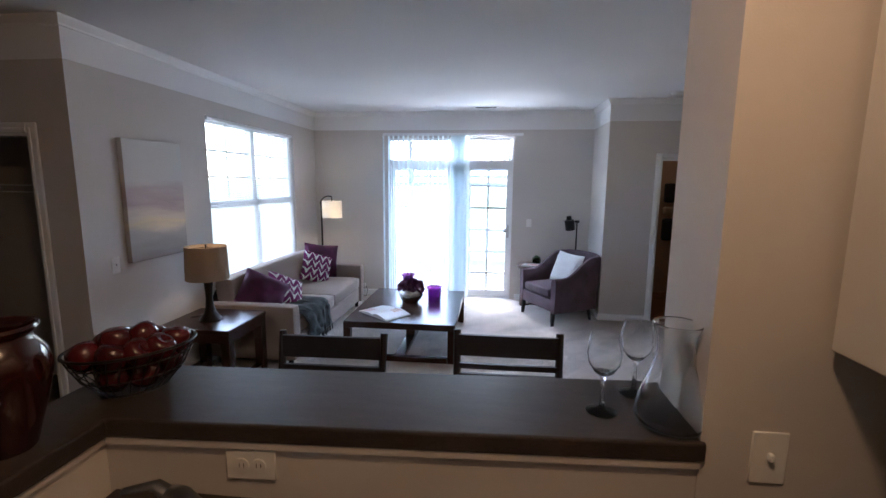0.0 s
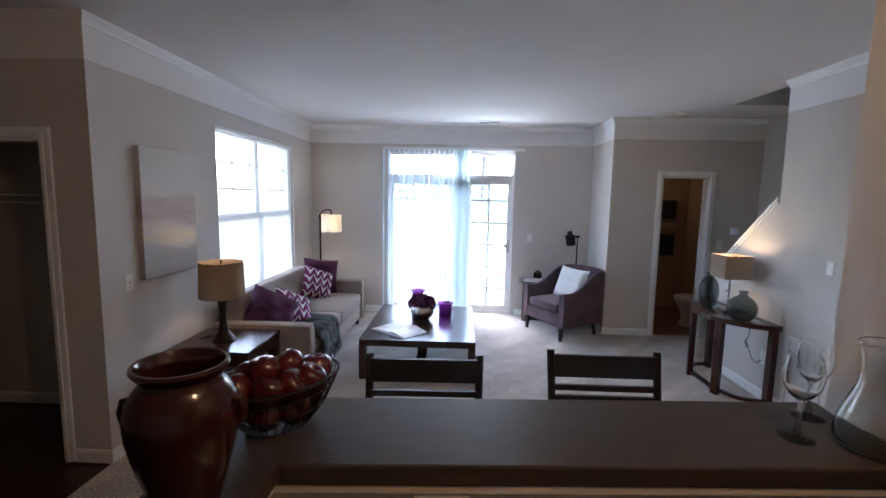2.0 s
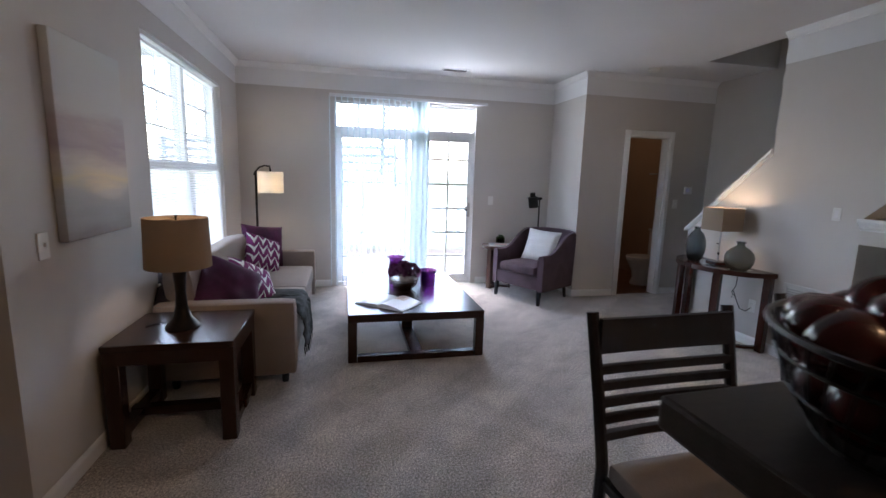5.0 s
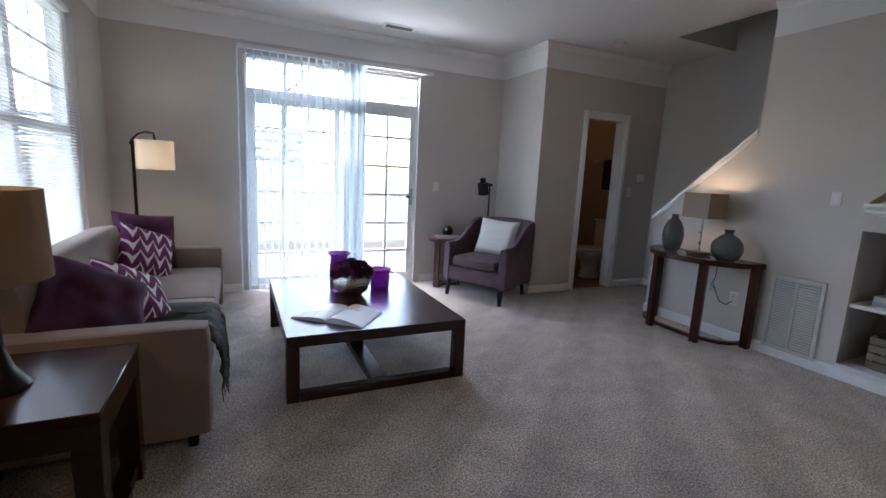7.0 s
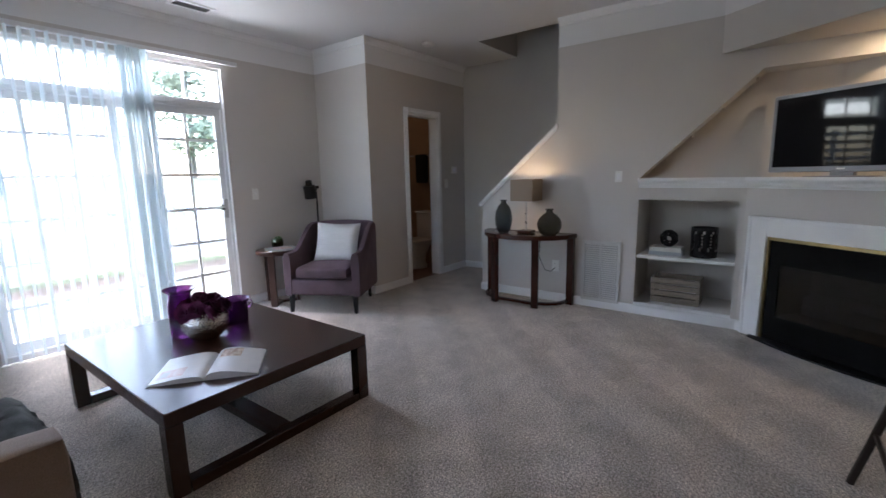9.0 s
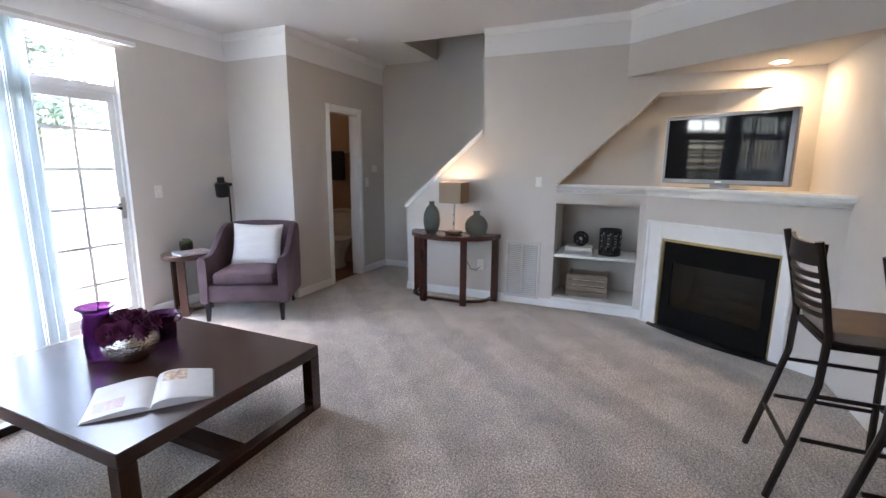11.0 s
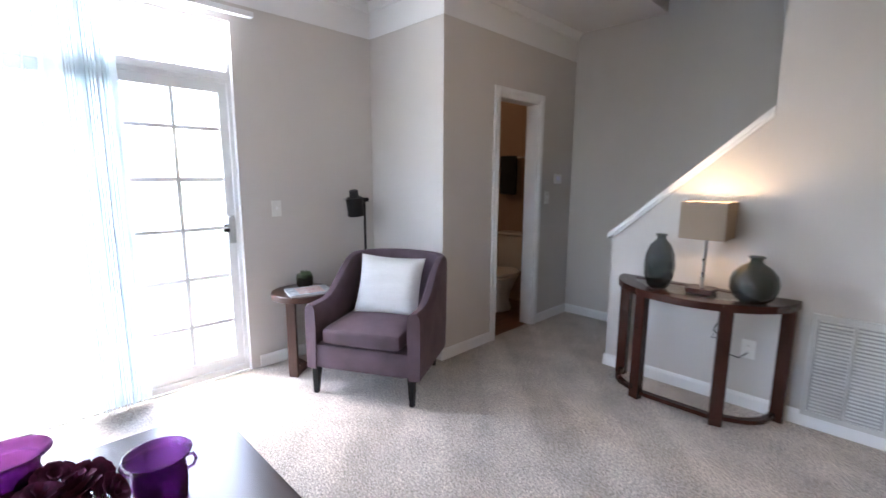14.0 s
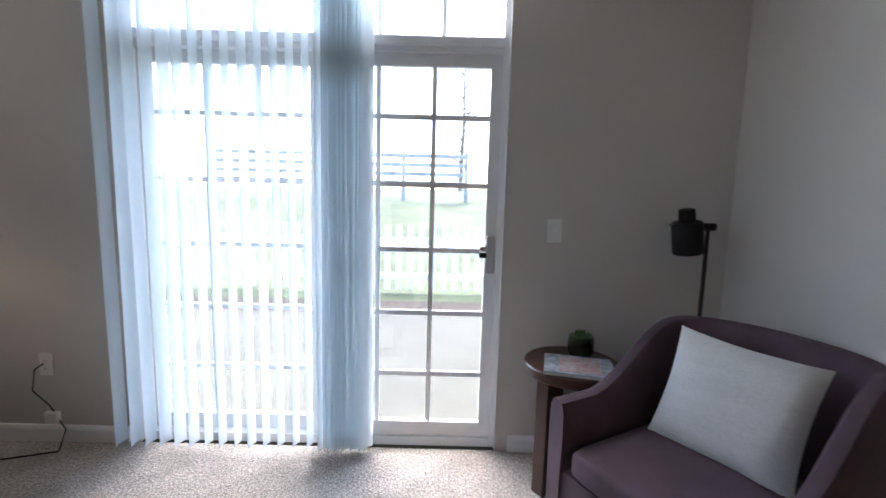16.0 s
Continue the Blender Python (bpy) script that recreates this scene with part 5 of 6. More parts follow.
def blossom(seed):
    r2 = random.Random(seed)
    q2 = bmesh.new()
    for ring, (cnt, rad, lift, size) in enumerate(((5, 0.010, 0.030, 0.024), (7, 0.024, 0.022, 0.030), (9, 0.036, 0.010, 0.034), (8, 0.040, -0.008, 0.030))):
        for i in range(cnt):
            a = 6.283 * i / cnt + ring * 0.4 + r2.uniform(-0.2, 0.2)
            out = Vector((math.cos(a), math.sin(a), 0))
            side = Vector((-math.sin(a), math.cos(a), 0))
            c = out * rad + Vector((0, 0, lift))
            up = Vector((0, 0, 1)) * (1 - ring * 0.22) + out * (0.15 + ring * 0.25)
            g2 = []
            for v in range(4):
                row = []
                for u in range(4):
                    fu, fv = u / 3 * 2 - 1, v / 3
                    wd = size * (0.35 + 0.75 * math.sin(min(1, fv * 1.05 + 0.15) * math.pi * 0.62))
                    p = c + side * fu * wd * 0.7 + up * (fv - 0.4) * size * 1.25 - out * (fu * fu) * size * 0.35 + out * (fv ** 3) * size * 0.35 + Vector((r2.uniform(-1, 1), r2.uniform(-1, 1), r2.uniform(-1, 1))) * 0.0025
                    row.append(q2.verts.new(p))
                g2.append(row)
            for ra, rb in zip(g2, g2[1:]):
                for u in range(3):
                    q2.faces.new((ra[u], ra[u + 1], rb[u + 1], rb[u]))
    return q2


for i, (x, y, z, tx, ty) in enumerate(((-0.052, -0.045, 0.132, 30, -40), (0.022, -0.062, 0.130, 45, 10), (-0.018, -0.012, 0.156, 5, -12), (0.040, -0.008, 0.152, 5, 22), (0.010, 0.042, 0.156, -25, 5),
                                      (0.066, 0.036, 0.138, -20, 42), (-0.064, 0.030, 0.138, -20, -42), (0.088, -0.022, 0.124, 15, 62), (-0.088, -0.010, 0.124, 8, -62), (-0.015, -0.075, 0.116, 62, -5), (-0.02, 0.078, 0.13, -50, 0))):
    part("flower", blossom(i), PETAL, vase, at=pose(x, y, z, tx, ty, i * 50) @ Matrix.Scale(0.64, 4))
part("stems", tube([(0, 0, 0.01), (0.01, 0.0, 0.125)], 0.03, 10), PETAL, vase)


def violet_vase(name, m, prof, label, ears):
    v = thing(name, m, label, "vase")
    part("vessel", lathe(prof, 40), VIOLET, v)
    for k, (a, z, r0) in enumerate(ears):
        c, s = math.cos(radians(a)), math.sin(radians(a))
        part("ear_handle", tube([((r0 + r) * c, (r0 + r) * s, z + dz) for r, dz in ((-0.002, 0.0), (0.016, 0.006), (0.022, -0.01), (0.014, -0.03), (-0.002, -0.036))], 0.0045, 8), VIOLET, v)
    return v


violet_vase("violet_glass_pot", pose(-0.425, 5.31, 0.39) @ Matrix.Scale(1.15, 4), [(0, 0), (0.056, 0), (0.062, 0.006), (0.066, 0.06), (0.064, 0.108), (0.068, 0.122), (0.082, 0.138), (0.079, 0.139), (0.0655, 0.124), (0.0615, 0.108), (0.0635, 0.06), (0.058, 0.012), (0, 0.008)], "short violet glass pot with ear handles", [(-28, 0.118, 0.068), (152, 0.118, 0.068)])
violet_vase("violet_glass_vase", pose(-0.74, 5.34, 0.39) @ Matrix.Diagonal((1, 1, 1.32, 1)), [(0, 0), (0.06, 0), (0.067, 0.008), (0.07, 0.08), (0.068, 0.15), (0.058, 0.185), (0.062, 0.2), (0.088, 0.218), (0.086, 0.221), (0.06, 0.204), (0.0555, 0.185), (0.0655, 0.15), (0.0675, 0.08), (0.062, 0.014), (0, 0.01)], "tall violet glass vase with a flared lip", [])

# ---- armchair with its pillow ----
ac = thing("armchair", pose(1.085, 6.17, 0, 0, 0, -61), "mauve velvet tub armchair with sloping arms", "armchair")
# seat faces -y in its own frame
part("seat_base", soft_box(-0.335, 0.335, -0.33, 0.30, 0.17, 0.34, 0.03), MAUVE, ac)
part("seat_cushion", soft_box(-0.265, 0.265, -0.345, 0.22, 0.34, 0.455, 0.035, 0.015), MAUVE, ac)
q = bmesh.new()
n = 40
rows = []
for k in range(n + 1):
    u = k / n * 2 - 1                 # -1 left front, 0 back, 1 right front
    s = abs(u)
    sg = 1 if u >= 0 else -1
    if s > 0.48:                      # arm
        f = (s - 0.48) / 0.52
        x, y = sg * (0.335 + 0.01 * f), 0.27 - 0.60 * f
        nx_, ny_ = sg, 0.12
        top = 0.83 - 0.235 * (3 * (min(1, f * 1.35)) ** 2 - 2 * (min(1, f * 1.35)) ** 3)
    else:
        a = s / 0.48
        ang = a * math.pi / 2
        x, y = sg * 0.335 * math.sin(ang) ** 0.62, 0.27 + 0.11 * math.cos(ang) ** 0.75
        nx_, ny_ = sg * math.sin(ang) ** 1.5, math.cos(ang)
        top = 0.845 - 0.015 * a
    nl = math.hypot(nx_, ny_)
    nx_, ny_ = nx_ / nl, ny_ / nl
    th_ = 0.075
    lean = 0.06 * (1 - min(1, s / 0.6))
    ring = []
    for o, z in ((0.5, 0.17), (0.55, 0.40), (0.55, top - 0.10), (0.50, top - 0.03), (0.25, top - 0.002), (0.0, top), (-0.3, top - 0.008), (-0.48, top - 0.04), (-0.52, top - 0.12), (-0.5, 0.40), (-0.4, 0.17)):
        ring.append(q.verts.new((x + nx_ * o * th_, y + ny_ * o * th_ + lean * max(0, (z - 0.35)) / 0.45, z)))
    rows.append(ring)
for a, b in zip(rows, rows[1:]):
    for i in range(len(a)):
        j = (i + 1) % len(a)
        q.faces.new((a[i], a[j], b[j], b[i]))
q.faces.new(rows[0])
q.faces.new(rows[-1][::-1])
bmesh.ops.recalc_face_normals(q, faces=q.faces)
part("backrest", q, MAUVE, ac, "wrap-round velvet back and arms")
for sx in (-1, 1):
    part("front_leg", tube([(sx * 0.33, -0.31, 0.0), (sx * 0.325, -0.30, 0.18)], [0.02, 0.032], 4), BLACK, ac, smooth=False)
    part("back_leg", tube([(sx * 0.28, 0.31, 0.0), (sx * 0.28, 0.27, 0.18)], [0.017, 0.025], 4), BLACK, ac, smooth=False)
solid("white_pillow", pillow(0.47, 0.43, 0.13, seed=8, crumple=0.006), KNIT, "white knitted square pillow on the armchair", "pillow", m=pose(1.085, 6.17, 0, 0, 0, -61) @ pose(0.01, 0.115, 0.635, -22, 2, 4))

# ---- round side table and reading lamp ----
sd = thing("side_table", pose(0.80, 6.72, 0), "round walnut side table with a glass-smooth top", "table")
part("tabletop", lathe([(0, 0.535), (0.21, 0.535), (0.215, 0.54), (0.215, 0.575), (0.21, 0.58), (0, 0.58)], 48), WALNUT, sd)
for k in range(3):
    a = math.radians(215 + k * 120)
    lm = pose(0, 0, 0, 0, 0, math.degrees(a))
    part("leg", B(0.165, 0.19, -0.034, 0.034, 0, 0.535, bev=0.003), WALNUT, sd, at=lm)
    part("foot_bar", B(0.0, 0.16, -0.02, 0.02, 0.0, 0.025), WALNUT, sd, at=lm)
tm = thing("magazine", pose(0.795, 6.655, 0.58, 0, 0, -14) @ Matrix.Diagonal((1.15, 1.2, 2.2, 1)), "glossy folded magazine on the side table", "magazine")
part("pages", B(-0.115, 0.135, -0.10, 0.08, 0.0, 0.006), WHITEPAPER, tm, smooth=False)
part("cover", B(-0.117, 0.137, -0.102, 0.082, 0.006, 0.0075), INKC, tm, smooth=False)
part("cover_picture", B(-0.06, 0.09, -0.085, 0.06, 0.0075, 0.0082), INKA, tm, smooth=False)
pp = thing("potted_succulent", pose(0.86, 6.80, 0.58) @ Matrix.Scale(1.3, 4), "small succulent in a round glass pot", "plant")
part("pot", lathe([(0, 0), (0.035, 0), (0.046, 0.02), (0.047, 0.055), (0.042, 0.075), (0.039, 0.075), (0.044, 0.055), (0.043, 0.02), (0.033, 0.005), (0, 0.005)], 28), glass_mat("green_glass", (0.45, 0.52, 0.35)), pp)
q = bmesh.new()
rng = random.Random(6)
for i in range(26):
    a, e = rng.uniform(0, 6.28), rng.uniform(0.2, 1.4)
    d = Vector((math.cos(a) * math.cos(e), math.sin(a) * math.cos(e), math.sin(e)))
    tube([Vector((0, 0, 0.045)), Vector((0, 0, 0.05)) + d * 0.025, Vector((0, 0, 0.05)) + d * 0.05], [0.006, 0.008, 0.001], 5, q)
part("leaves", q, PLANT, pp)
part("soil", lathe([(0, 0.045), (0.04, 0.045), (0.034, 0.008), (0, 0.008)], 20), MULCH, pp)
rl = thing("reading_lamp", pose(1.40, 6.79, -0.0), "black adjustable floor lamp with a metal cylinder head", "lamp")
part("base", lathe([(0, 0), (0.125, 0), (0.125, 0.012), (0.12, 0.018), (0.015, 0.022), (0, 0.022)], 32), BLACK, rl)
part("pole", tube([(0, 0, 0.02), (0, 0, 0.98), (0, 0, 1.21)], [0.011, 0.010, 0.008], 10), BLACK, rl)
part("joint", tube([(-0.03, 0, 1.205), (0.03, 0, 1.205)], 0.018, 12), BLACK, rl)
hd = part("head", lathe([(0.062, -0.10), (0.065, -0.10), (0.066, 0.03), (0.06, 0.042), (0.036, 0.046), (0.034, 0.095), (0.03, 0.10), (0, 0.10), (0, 0.09), (0.028, 0.04), (0.055, 0.03), (0.062, 0.02)], 36), BLACK, rl, at=pose(-0.105, -0.02, 1.185, 6, -10, 0))
part("inner_reflector", lathe([(0, -0.05), (0.04, -0.055), (0.061, -0.098)], 30), PLATE, hd)
part("arm", tube([(-0.02, 0, 1.205), (-0.09, -0.015, 1.21)], 0.012, 8), BLACK, rl)
part("knob", tube([(-0.17, -0.02, 1.21), (-0.20, -0.02, 1.215)], [0.006, 0.009], 8), CHROME, rl)

# ---- console table ----
cs = thing("console_table", pose(2.405, 4.585, 0), "half-round cherry wood console with a glass inset top", "table")
R = 0.50


def half(r0, r1, z0, z1, depth=0.86, n=28):
    q2 = bmesh.new()
    lo, hi = [], []
    pts2 = [(-r1 * math.cos(math.pi * (k / n - 0.5)) * depth, r1 * math.sin(math.pi * (k / n - 0.5))) for k in range(n + 1)]
    if r0 <= 0:
        return prism(pts2, z0, z1, q2)
    inn = [(-r0 * math.cos(math.pi * (k / n - 0.5)) * depth * 1.0 - 0.0, r0 * math.sin(math.pi * (k / n - 0.5))) for k in range(n + 1)]
    for k in range(n):
        prism([pts2[k], pts2[k + 1], inn[k + 1], inn[k]], z0, z1, q2)
    return q2


part("top_rim", half(0.39, R, 0.677, 0.72), CHERRY, cs, smooth=False)
part("back_rail", B(-0.06, 0.0, -0.39, 0.39, 0.677, 0.719), CHERRY, cs, smooth=False)
gl = part("glass_inset", half(0, 0.389, 0.707, 0.716), TABLEGLASS, cs, smooth=False)
for x, y, w in ((-0.335, -0.215, 18), (-0.335, 0.235, -18), (-0.035, -0.455, 0), (-0.035, 0.455, 0)):
    part("leg", B(-0.025, 0.025, -0.034, 0.034, 0, 0.677, bev=0.003), CHERRY, cs, at=pose(x, y, 0, 0, 0, w))
q = bmesh.new()


def curve_bar(p0, p1, bow):
    n = 12
    vs = []
    p0, p1 = Vector(p0), Vector(p1)
    d = (p1 - p0).normalized()
    nn = Vector((-d.y, d.x))
    for k in range(n + 1):
        u = k / n
        c = p0.lerp(p1, u) + nn * bow * math.sin(math.pi * u)
        vs.append(c)
    prism([tuple(c - nn * 0.02) for c in vs] + [tuple(c + nn * 0.02) for c in vs[::-1]], 0.03, 0.055, q)


curve_bar((-0.335, 0.2), (-0.335, -0.18), 0.0)
part("stretcher", q, CHERRY, cs, smooth=False)
q = bmesh.new()
curve_bar((-0.06, 0.44), (-0.31, 0.25), -0.06)
part("stretcher", q, CHERRY, cs, smooth=False)
q = bmesh.new()
curve_bar((-0.31, -0.23), (-0.06, -0.44), -0.06)
part("stretcher", q, CHERRY, cs, smooth=False)


def smoke_vase(m, prof, label):
    v = thing("glass_vase", m, label, "vase", "smoked vases on the console")
    part("vessel", lathe(prof, 44), SMOKE, v)


def inside(prof, t=0.004):
    return prof + [(max(0, r - t), z if i else z) for i, (r, z) in list(enumerate(prof))[:0:-1]] + [(0, 0.008)]


smoke_vase(pose(2.165, 4.77, 0.72), inside([(0, 0), (0.05, 0), (0.066, 0.02), (0.085, 0.08), (0.09, 0.14), (0.082, 0.21), (0.06, 0.265), (0.032, 0.295), (0.026, 0.305), (0.026, 0.318), (0.034, 0.325), (0.034, 0.332)]), "tall smoked grey glass vase on the console")
smoke_vase(pose(2.185, 4.28, 0.72), inside([(0, 0), (0.06, 0), (0.09, 0.02), (0.115, 0.07), (0.118, 0.115), (0.105, 0.155), (0.07, 0.195), (0.036, 0.215), (0.03, 0.225), (0.03, 0.238), (0.04, 0.245), (0.04, 0.253)]), "squat round smoked grey glass vase")
cl = thing("console_lamp", pose(2.215, 4.54, 0.72), "slim table lamp with a lit square brown shade", "lamp")
part("base", B(-0.07, 0.07, -0.07, 0.07, 0, 0.03, bev=0.004), CHERRY, cl)
part("stem", tube([(0, 0, 0.03), (0, 0, 0.36)], 0.009, 8), CHROME, cl)
part("switch", tube([(-0.01, 0, 0.2), (-0.03, 0, 0.2)], 0.005, 6), BLACK, cl)
bm = bmesh.new()
w = 0.118
for x0, x1, y0, y1 in ((-w, -w + 0.003, -w, w), (w - 0.003, w, -w, w), (-w + 0.003, w - 0.003, -w, -w + 0.003), (-w + 0.003, w - 0.003, w - 0.003, w)):
    box(bm, x0, x1, y0, y1, 0.325, 0.535)
part("shade", bm, SHADEB, cl, smooth=False)
cd = thing("power_cord", pose(2.42, 4.41, 0.30), "loosely looped black lamp cord at the outlet", "cord")
part("cable", tube([(-0.02, 0.06, 0.40), (-0.03, 0.06, 0.22), (-0.05, 0.08, 0.16), (-0.04, 0.04, 0.12), (-0.03, 0.09, 0.1), (-0.05, 0.06, 0.18), (-0.03, 0.03, 0.08), (-0.02, 0.0, 0.02), (-0.015, -0.06, 0.01), (-0.012, -0.10, 0.05)], 0.004, 6), BLACK, cd)

# ---- return-air grille ----
GRILLE = mat("grille_paint", (0.60, 0.59, 0.57), 0.5, vary=0.02, scale=8)
gr = thing("return_air_grille", pose(2.428, 3.853, 0.364), "white louvred return-air grille low on the wall", "vent")
for y0, y1, z0, z1 in ((-0.197, -0.170, -0.27, 0.27), (0.170, 0.197, -0.27, 0.27), (-0.170, 0.170, -0.27, -0.243), (-0.170, 0.170, 0.243, 0.27), (-0.010, 0.010, -0.243, 0.243)):
    part("frame_bar", B(-0.014, 0.0, y0 * 0.92, y1 * 0.92, z0 * 1.1, z1 * 1.1, bev=0.002), GRILLE, gr, smooth=False)
# Flat darker grey sheet puts the shade between the louvres into colour.
part("backing", B(-0.002, 0.001, -0.157, 0.157, -0.267, 0.267), mat("grille_shadow_grey", (0.46, 0.45, 0.44), 0.8), gr, smooth=False)
lm = mesh_of("louvre", prism_x([(0.010, -0.004), (0.146, -0.004), (0.146, 0.006), (0.010, 0.006)], -0.012, -0.003), GRILLE)
for i in range(26):
    for sy in (0, -0.156):
        s = new("louvre", lm)
        s.parent = gr
        s.matrix_local = Matrix.Translation((0, sy, -0.256 + i * 0.0205)) @ Matrix.Rotation(radians(22), 4, "Y")

# ---- things in the niche ----


def book(z, t, w, cover, label):
    bk = thing("book", pose(2.62, 3.315, z), label, "book", "books in the niche")
    part("pages", B(-0.086, 0.086, -w + 0.005, w - 0.003, 0.0025, t - 0.0025), WHITEPAPER, bk, smooth=False)
    part("cover", B(-0.09, 0.09, -w, w, 0, 0.0025), cover, bk, smooth=False)
    part("cover", B(-0.09, 0.09, -w, w, t - 0.0025, t), cover, bk, smooth=False)
    part("spine", B(-0.0925, -0.09, -w, w, 0, t), cover, bk, smooth=False)


book(0.553, 0.035, 0.135, mat("grey_blue_cover", (0.42, 0.45, 0.50), 0.5), "grey-blue hardback lying on the niche shelf")
book(0.588, 0.035, 0.130, mat("pale_cover", (0.66, 0.64, 0.60), 0.5), "pale hardback on another book in the niche")
vbn = thing("vine_ball", pose(2.63, 3.305, 0.700), "dark woven vine ball on the books", "decoration")
for i in range(16):
    rr = random.Random(i)
    mm = Euler((rr.uniform(0, 6), rr.uniform(0, 6), rr.uniform(0, 6))).to_matrix()
    part("twig_ring", tube([mm @ Vector((0.074 * math.cos(a * 0.2618), 0.074 * math.sin(a * 0.2618), rr.uniform(-0.006, 0.006))) for a in range(25)], 0.0045, 5, cap=False), BLACK, vbn)
lt = thing("lantern", pose(2.64, 3.025, 0.553), "black pierced metal candle lantern", "lantern")
q = bmesh.new()
ns = 36
rows = []
zs = [0, 0.03, 0.06, 0.10, 0.115, 0.155, 0.17, 0.21, 0.235, 0.26]
ring = [[q.verts.new((0.105 * math.cos(6.2832 * k / ns), 0.105 * math.sin(6.2832 * k / ns), z)) for k in range(ns)] for z in zs]
for i in range(len(zs) - 1):
    for k in range(ns):
        if i in (2, 4, 6) and k % 4 in (0, 1):
            continue
        if i == 1 and k % 4 == 2 or i == 7 and k % 4 == 2:
            continue
        j = (k + 1) % ns
        q.faces.new((ring[i][k], ring[i][j], ring[i + 1][j], ring[i + 1][k]))
lo_ = part("pierced_wall", q, BLACK, lt)
so = lo_.modifiers.new("thick", "SOLIDIFY")
so.thickness = 0.004
part("floor_plate", lathe([(0, 0.002), (0.104, 0.002), (0.104, 0.006), (0, 0.006)], 30), BLACK, lt)
cr = thing("wooden_crate", pose(2.64, 3.215, 0.112), "weathered slatted wooden crate in the niche", "crate")
for k in range(4):
    for sx in (-1, 1):
        part("slat", B(sx * 0.12 - 0.006, sx * 0.12 + 0.006, -0.20, 0.20, 0.012 + k * 0.058, 0.060 + k * 0.058, bev=0.002), CRATE, cr, smooth=False)
    for sy in (-1, 1):
        part("slat", B(-0.114, 0.114, sy * 0.194 - 0.006, sy * 0.194 + 0.006, 0.012 + k * 0.058, 0.060 + k * 0.058, bev=0.002), CRATE, cr, smooth=False)
part("bottom", B(-0.114, 0.114, -0.188, 0.188, 0.0, 0.012), CRATE, cr, smooth=False)
for sx in (-1, 1):
    for sy in (-1, 1):
        part("corner_post", B(sx * 0.104 - 0.01, sx * 0.104 + 0.01, sy * 0.178 - 0.01, sy * 0.178 + 0.01, 0.012, 0.245), CRATE, cr, smooth=False)

# ---- television ----
tv = thing("television", fp.matrix_world @ pose(0.505, -0.2, 1.235), "flat television in a silver-grey frame", "television")
part("cabinet", B(-0.508, 0.508, -0.05, 0.0, 0.045, 0.625, bev=0.008), TVBODY, tv)
part("screen", B(-0.475, 0.465, -0.001, 0.003, 0.085, 0.595), SCREEN, tv, smooth=False)
part("stand", B(-0.19, 0.19, -0.10, 0.09, 0.0, 0.018, bev=0.006), TVBODY, tv)
part("neck", B(-0.07, 0.07, -0.05, -0.01, 0.02, 0.06), TVBODY, tv)
part("badge", B(-0.025, 0.025, 0.0, 0.002, 0.062, 0.074), PLATE, tv, smooth=False)


# ---- plates, thermostat, vents ----
def wall_plate(name, m, kind, label):
    """A plate in its own x, z plane, facing -y."""
    p2 = thing(name, m, label, "outlet" if kind == "outlet" else "switch")
    wdt = 0.057 if kind == "wide" else 0.036
    if kind == "houtlet":
        part("plate", B(-0.058, 0.058, -0.006, 0, -0.036, 0.036, bev=0.002), PLATE, p2)
        for sx in (-1, 1):
            r2 = part("receptacle", lathe([(0, 0), (0.0165, 0), (0.0165, 0.003), (0, 0.003)], 18), PLATE, p2, at=pose(sx * 0.02, -0.006, 0, 90, 0, 0))
            q2 = B(-0.006, -0.004, -0.004, 0.006, 0.003, 0.0035)
            box(q2, 0.004, 0.006, -0.004, 0.006, 0.003, 0.0035)
            part("slots", q2, BLACK, r2, smooth=False)
        return p2
    part("plate", B(-wdt, wdt, -0.006, 0, -0.058, 0.058, bev=0.002), PLATE, p2)
    if kind == "outlet":
        for sz in (-1, 1):
            r2 = part("receptacle", lathe([(0, 0), (0.0165, 0), (0.0165, 0.003), (0, 0.003)], 18), PLATE, p2, at=pose(0, -0.006, sz * 0.02, 90, 0, 0))
            q2 = B(-0.006, -0.004, -0.004, 0.006, 0.003, 0.0035)
            box(q2, 0.004, 0.006, -0.004, 0.006, 0.003, 0.0035)
            part("slots", q2, BLACK, r2, smooth=False)
    elif kind == "rocker":
        part("rocker", B(-0.016, 0.016, -0.009, -0.006, -0.033, 0.033, bev=0.002), TRIM, p2)
    else:
        part("toggle", B(-0.005, 0.005, -0.018, -0.006, -0.003, 0.014, bev=0.002), TRIM, p2)
    return p2


wall_plate("light_switch", pose(0.742, 6.95, 1.157), "toggle", "white toggle switch beside the patio door")
wall_plate("light_switch", pose(2.43, 3.72, 1.267, 0, 0, -90) @ Matrix.Diagonal((0.86, 1, 0.86, 1)), "rocker", "white rocker switch on the stair wall")
wall_plate("light_switch", pose(WX, 3.232, 1.125, 0, 0, 90), "toggle", "white toggle switch below the picture")
wall_plate("light_switch", pose(0.815, 1.30, 1.175, 0, 0, 0), "toggle", "white toggle switch on the kitchen wall")
wall_plate("wall_outlet", pose(2.43, 4.31, 0.37, 0, 0, -90), "outlet", "white wall outlet behind the console")
wall_plate("wall_outlet", pose(-1.80, 6.95, 0.41), "outlet", "white wall outlet with a lamp plug")
wall_plate("wall_outlet", pose(-0.311, 1.249, 1.097, 0, 0, 3.15), "houtlet", "white sideways outlet under the bar top")
ck = thing("lamp_cord", pose(-1.80, 6.90, 0), "black lamp cord running from the outlet", "cord")
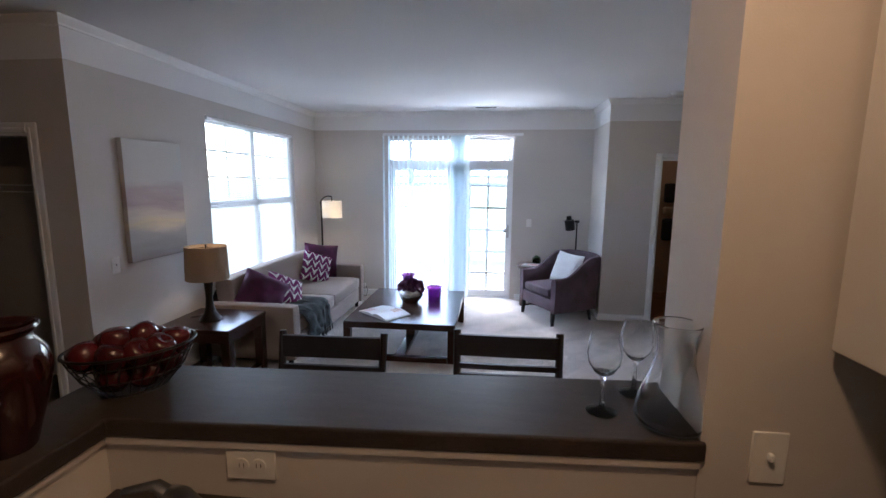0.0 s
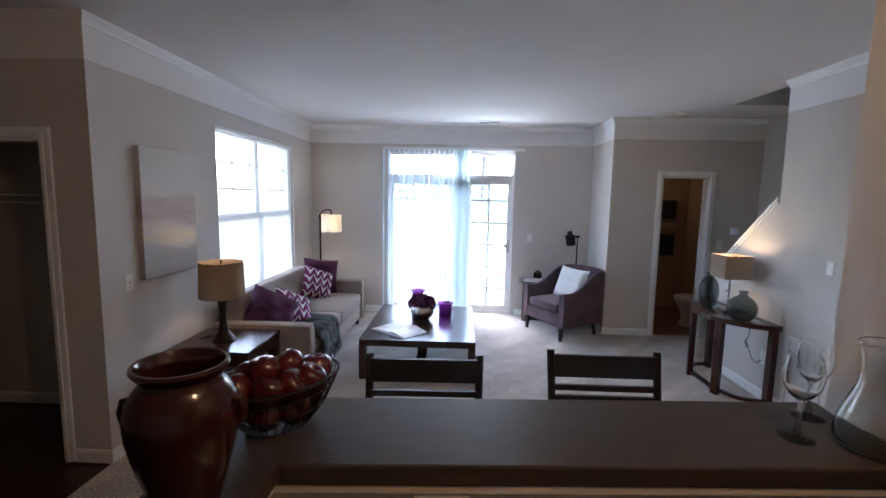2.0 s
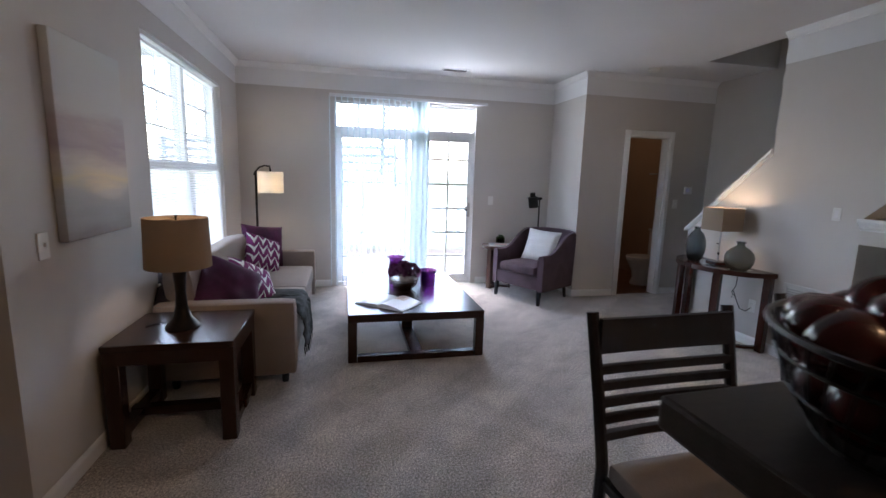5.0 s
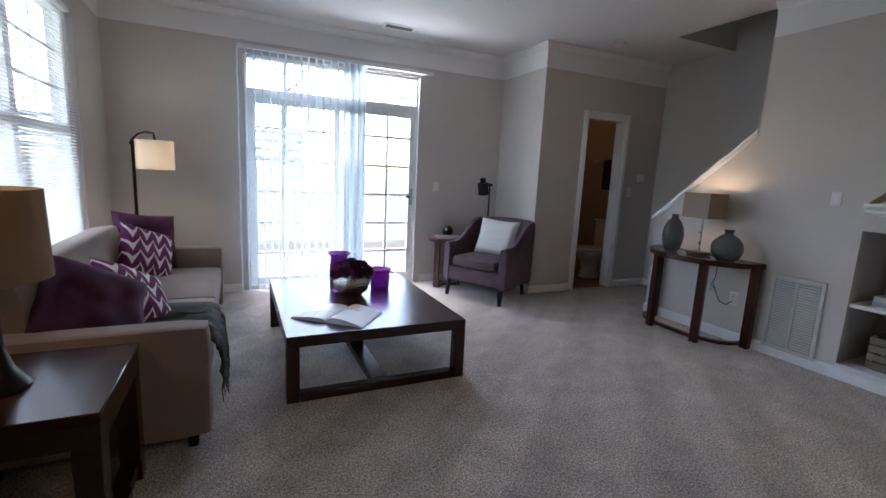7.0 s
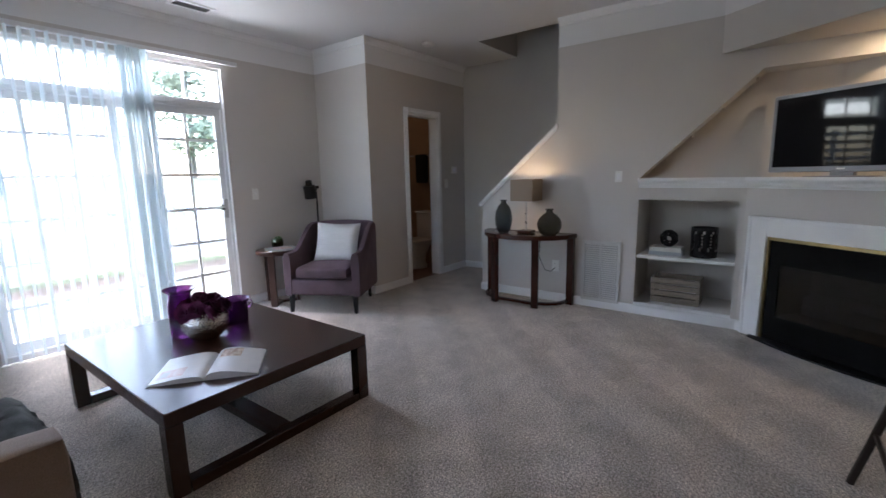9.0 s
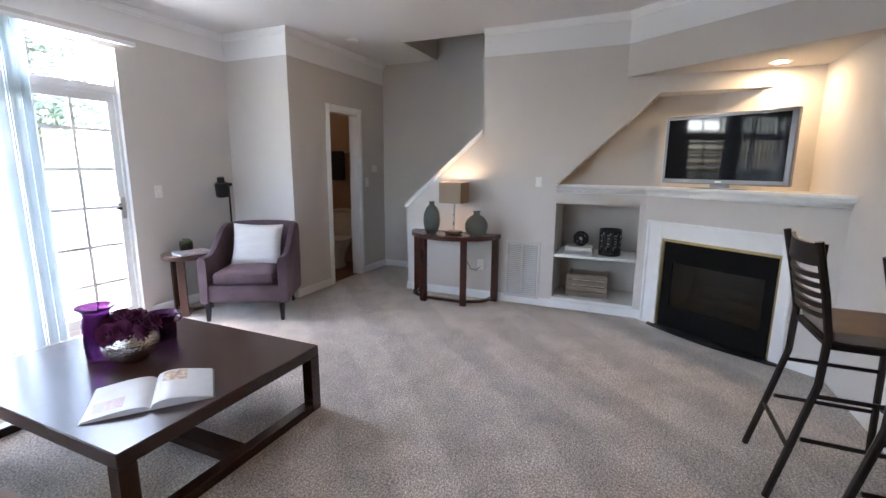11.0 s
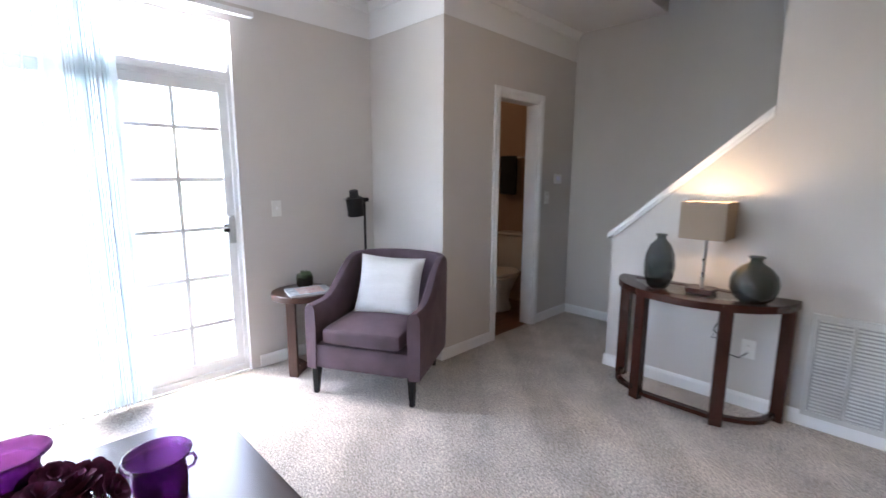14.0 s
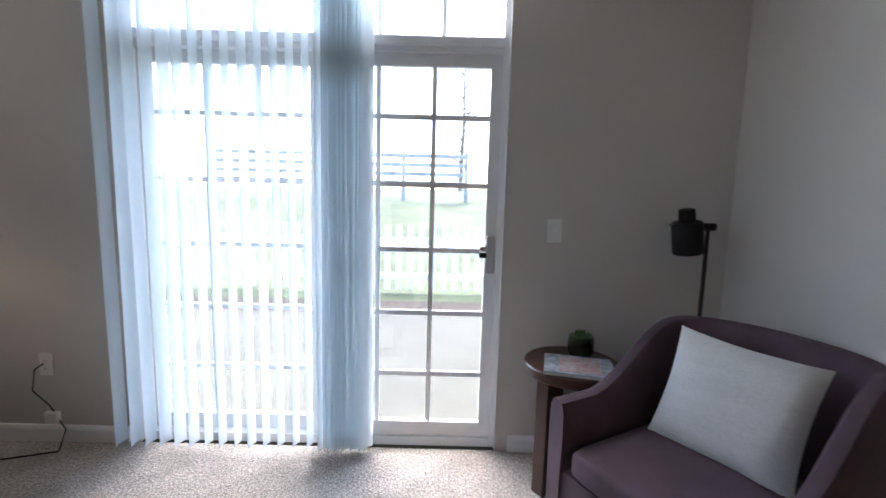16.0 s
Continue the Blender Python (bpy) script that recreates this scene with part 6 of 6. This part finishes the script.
part("cable", tube([(0, 0.03, 0.42), (0.0, -0.02, 0.41), (-0.02, -0.02, 0.30), (0.05, -0.01, 0.22), (0.13, -0.02, 0.1), (0.12, -0.06, 0.006), (-0.05, -0.12, 0.006), (-0.28, -0.2, 0.006)], 0.004, 6), BLACK, ck)
part("inline_switch", B(0.03, 0.10, -0.03, 0.0, 0.13, 0.19, bev=0.006), PLATE, ck)
ts = thing("thermostat", pose(3.148, 6.10, 1.376), "small white wall thermostat with a blue display", "thermostat")
part("case", B(-0.055, 0.055, -0.022, 0, -0.045, 0.045, bev=0.005), PLATE, ts)
part("display", B(-0.035, 0.015, -0.024, -0.022, -0.015, 0.022), glow_mat("blue_display", (0.12, 0.16, 0.8), 0.009), ts, smooth=False)
wall_plate("light_switch", pose(2.98, 6.10, 1.2), "toggle", "white toggle switch beside the powder room door")
cv = thing("ceiling_vent", pose(0.09, 6.55, H), "white ceiling register with dark slots", "vent")
for y0, y1, x0, x1 in ((-0.075, -0.05, -0.165, 0.165), (0.05, 0.075, -0.165, 0.165), (-0.05, 0.05, -0.165, -0.14), (-0.05, 0.05, 0.14, 0.165)):
    part("frame_bar", B(x0, x1, y0, y1, -0.008, 0), TRIM, cv, smooth=False)
part("backing", B(-0.14, 0.14, -0.05, 0.05, -0.002, 0), BLACK, cv, smooth=False)
for k in range(5):
    part("slat", B(-0.14, 0.14, -0.042 + k * 0.02, -0.034 + k * 0.02, -0.007, -0.002), TVGREY, cv, smooth=False)
sdm = thing("smoke_detector", pose(2.21, 5.735, H), "round white smoke detector on the ceiling", "smoke detector")
part("body", lathe([(0.068, 0), (0.068, -0.012), (0.058, -0.030), (0.03, -0.038), (0, -0.038)], 32), PLATE, sdm)

# ---- powder room ----
to = thing("toilet", pose(3.05, 6.64, 0, 0, 0, 90), "white ceramic toilet in the powder room", "toilet")
part("tank", B(-0.22, 0.22, -0.36, -0.18, 0.38, 0.76, bev=0.02, seg=2), CERAMIC, to)
part("tank_lid", B(-0.235, 0.235, -0.37, -0.165, 0.76, 0.79, bev=0.01), CERAMIC, to)
bm = lathe([(0, 0), (0.12, 0), (0.125, 0.02), (0.10, 0.1), (0.115, 0.2), (0.17, 0.32), (0.19, 0.37), (0.185, 0.385), (0.15, 0.385), (0.1, 0.25), (0, 0.22)], 32)
for v in bm.verts:
    v.co.y *= 1.25
part("bowl", bm, CERAMIC, to, at=pose(0, 0.06, 0))
bm = lathe([(0, 0.39), (0.19, 0.39), (0.195, 0.40), (0.185, 0.415), (0, 0.42)], 32)
for v in bm.verts:
    v.co.y *= 1.25
part("seat_lid", bm, CERAMIC, to, at=pose(0, 0.06, 0))
tr = thing("towel_bar", pose(3.42, 6.85, 1.60), "chrome towel bar on the bathroom wall", "towel rail")
part("bar", tube([(-0.06, -0.3, 0), (-0.06, 0.3, 0)], 0.008, 8), CHROME, tr)
for sy in (-0.3, 0.3):
    part("bracket", tube([(0, sy, 0), (-0.065, sy, 0)], 0.012, 8), CHROME, tr)
solid("hand_towel", soft_box(-0.085, -0.04, -0.13, 0.09, -0.40, 0.02, 0.018), TOWEL, "black folded towel over the towel bar", "towel", m=pose(3.42, 6.85, 1.60))
sh = thing("towel_rack", pose(3.05, 7.8, 1.2), "wall rack with black and white folded towels", "towel rail")
part("towel", soft_box(-0.16, 0.16, -0.09, 0.0, 0.25, 0.55, 0.03), TOWEL, sh)
part("towel", soft_box(-0.16, 0.16, -0.10, 0.0, 0.06, 0.18, 0.03), mat("tan_towel", (0.35, 0.28, 0.2), 0.95, bump=0.6), sh)
part("towel", soft_box(-0.16, 0.16, -0.09, 0.0, -0.35, 0.0, 0.03), TOWEL, sh)
# ---- closet ----
ws = thing("closet_shelf", pose(-3.35, 3.75, 1.69), "white wire closet shelf with a hanging rail", "shelf")
for k in range(8):
    part("rod", tube([(-1.2, -0.02 - k * 0.045, 0), (0.77, -0.02 - k * 0.045, 0)], 0.003, 5), TRIM, ws)
part("front_rod", tube([(-1.2, -0.34, -0.05), (0.77, -0.34, -0.05)], 0.005, 5), TRIM, ws)
part("front_rod", tube([(-1.2, -0.34, 0.0), (0.77, -0.34, 0.0)], 0.004, 5), TRIM, ws)
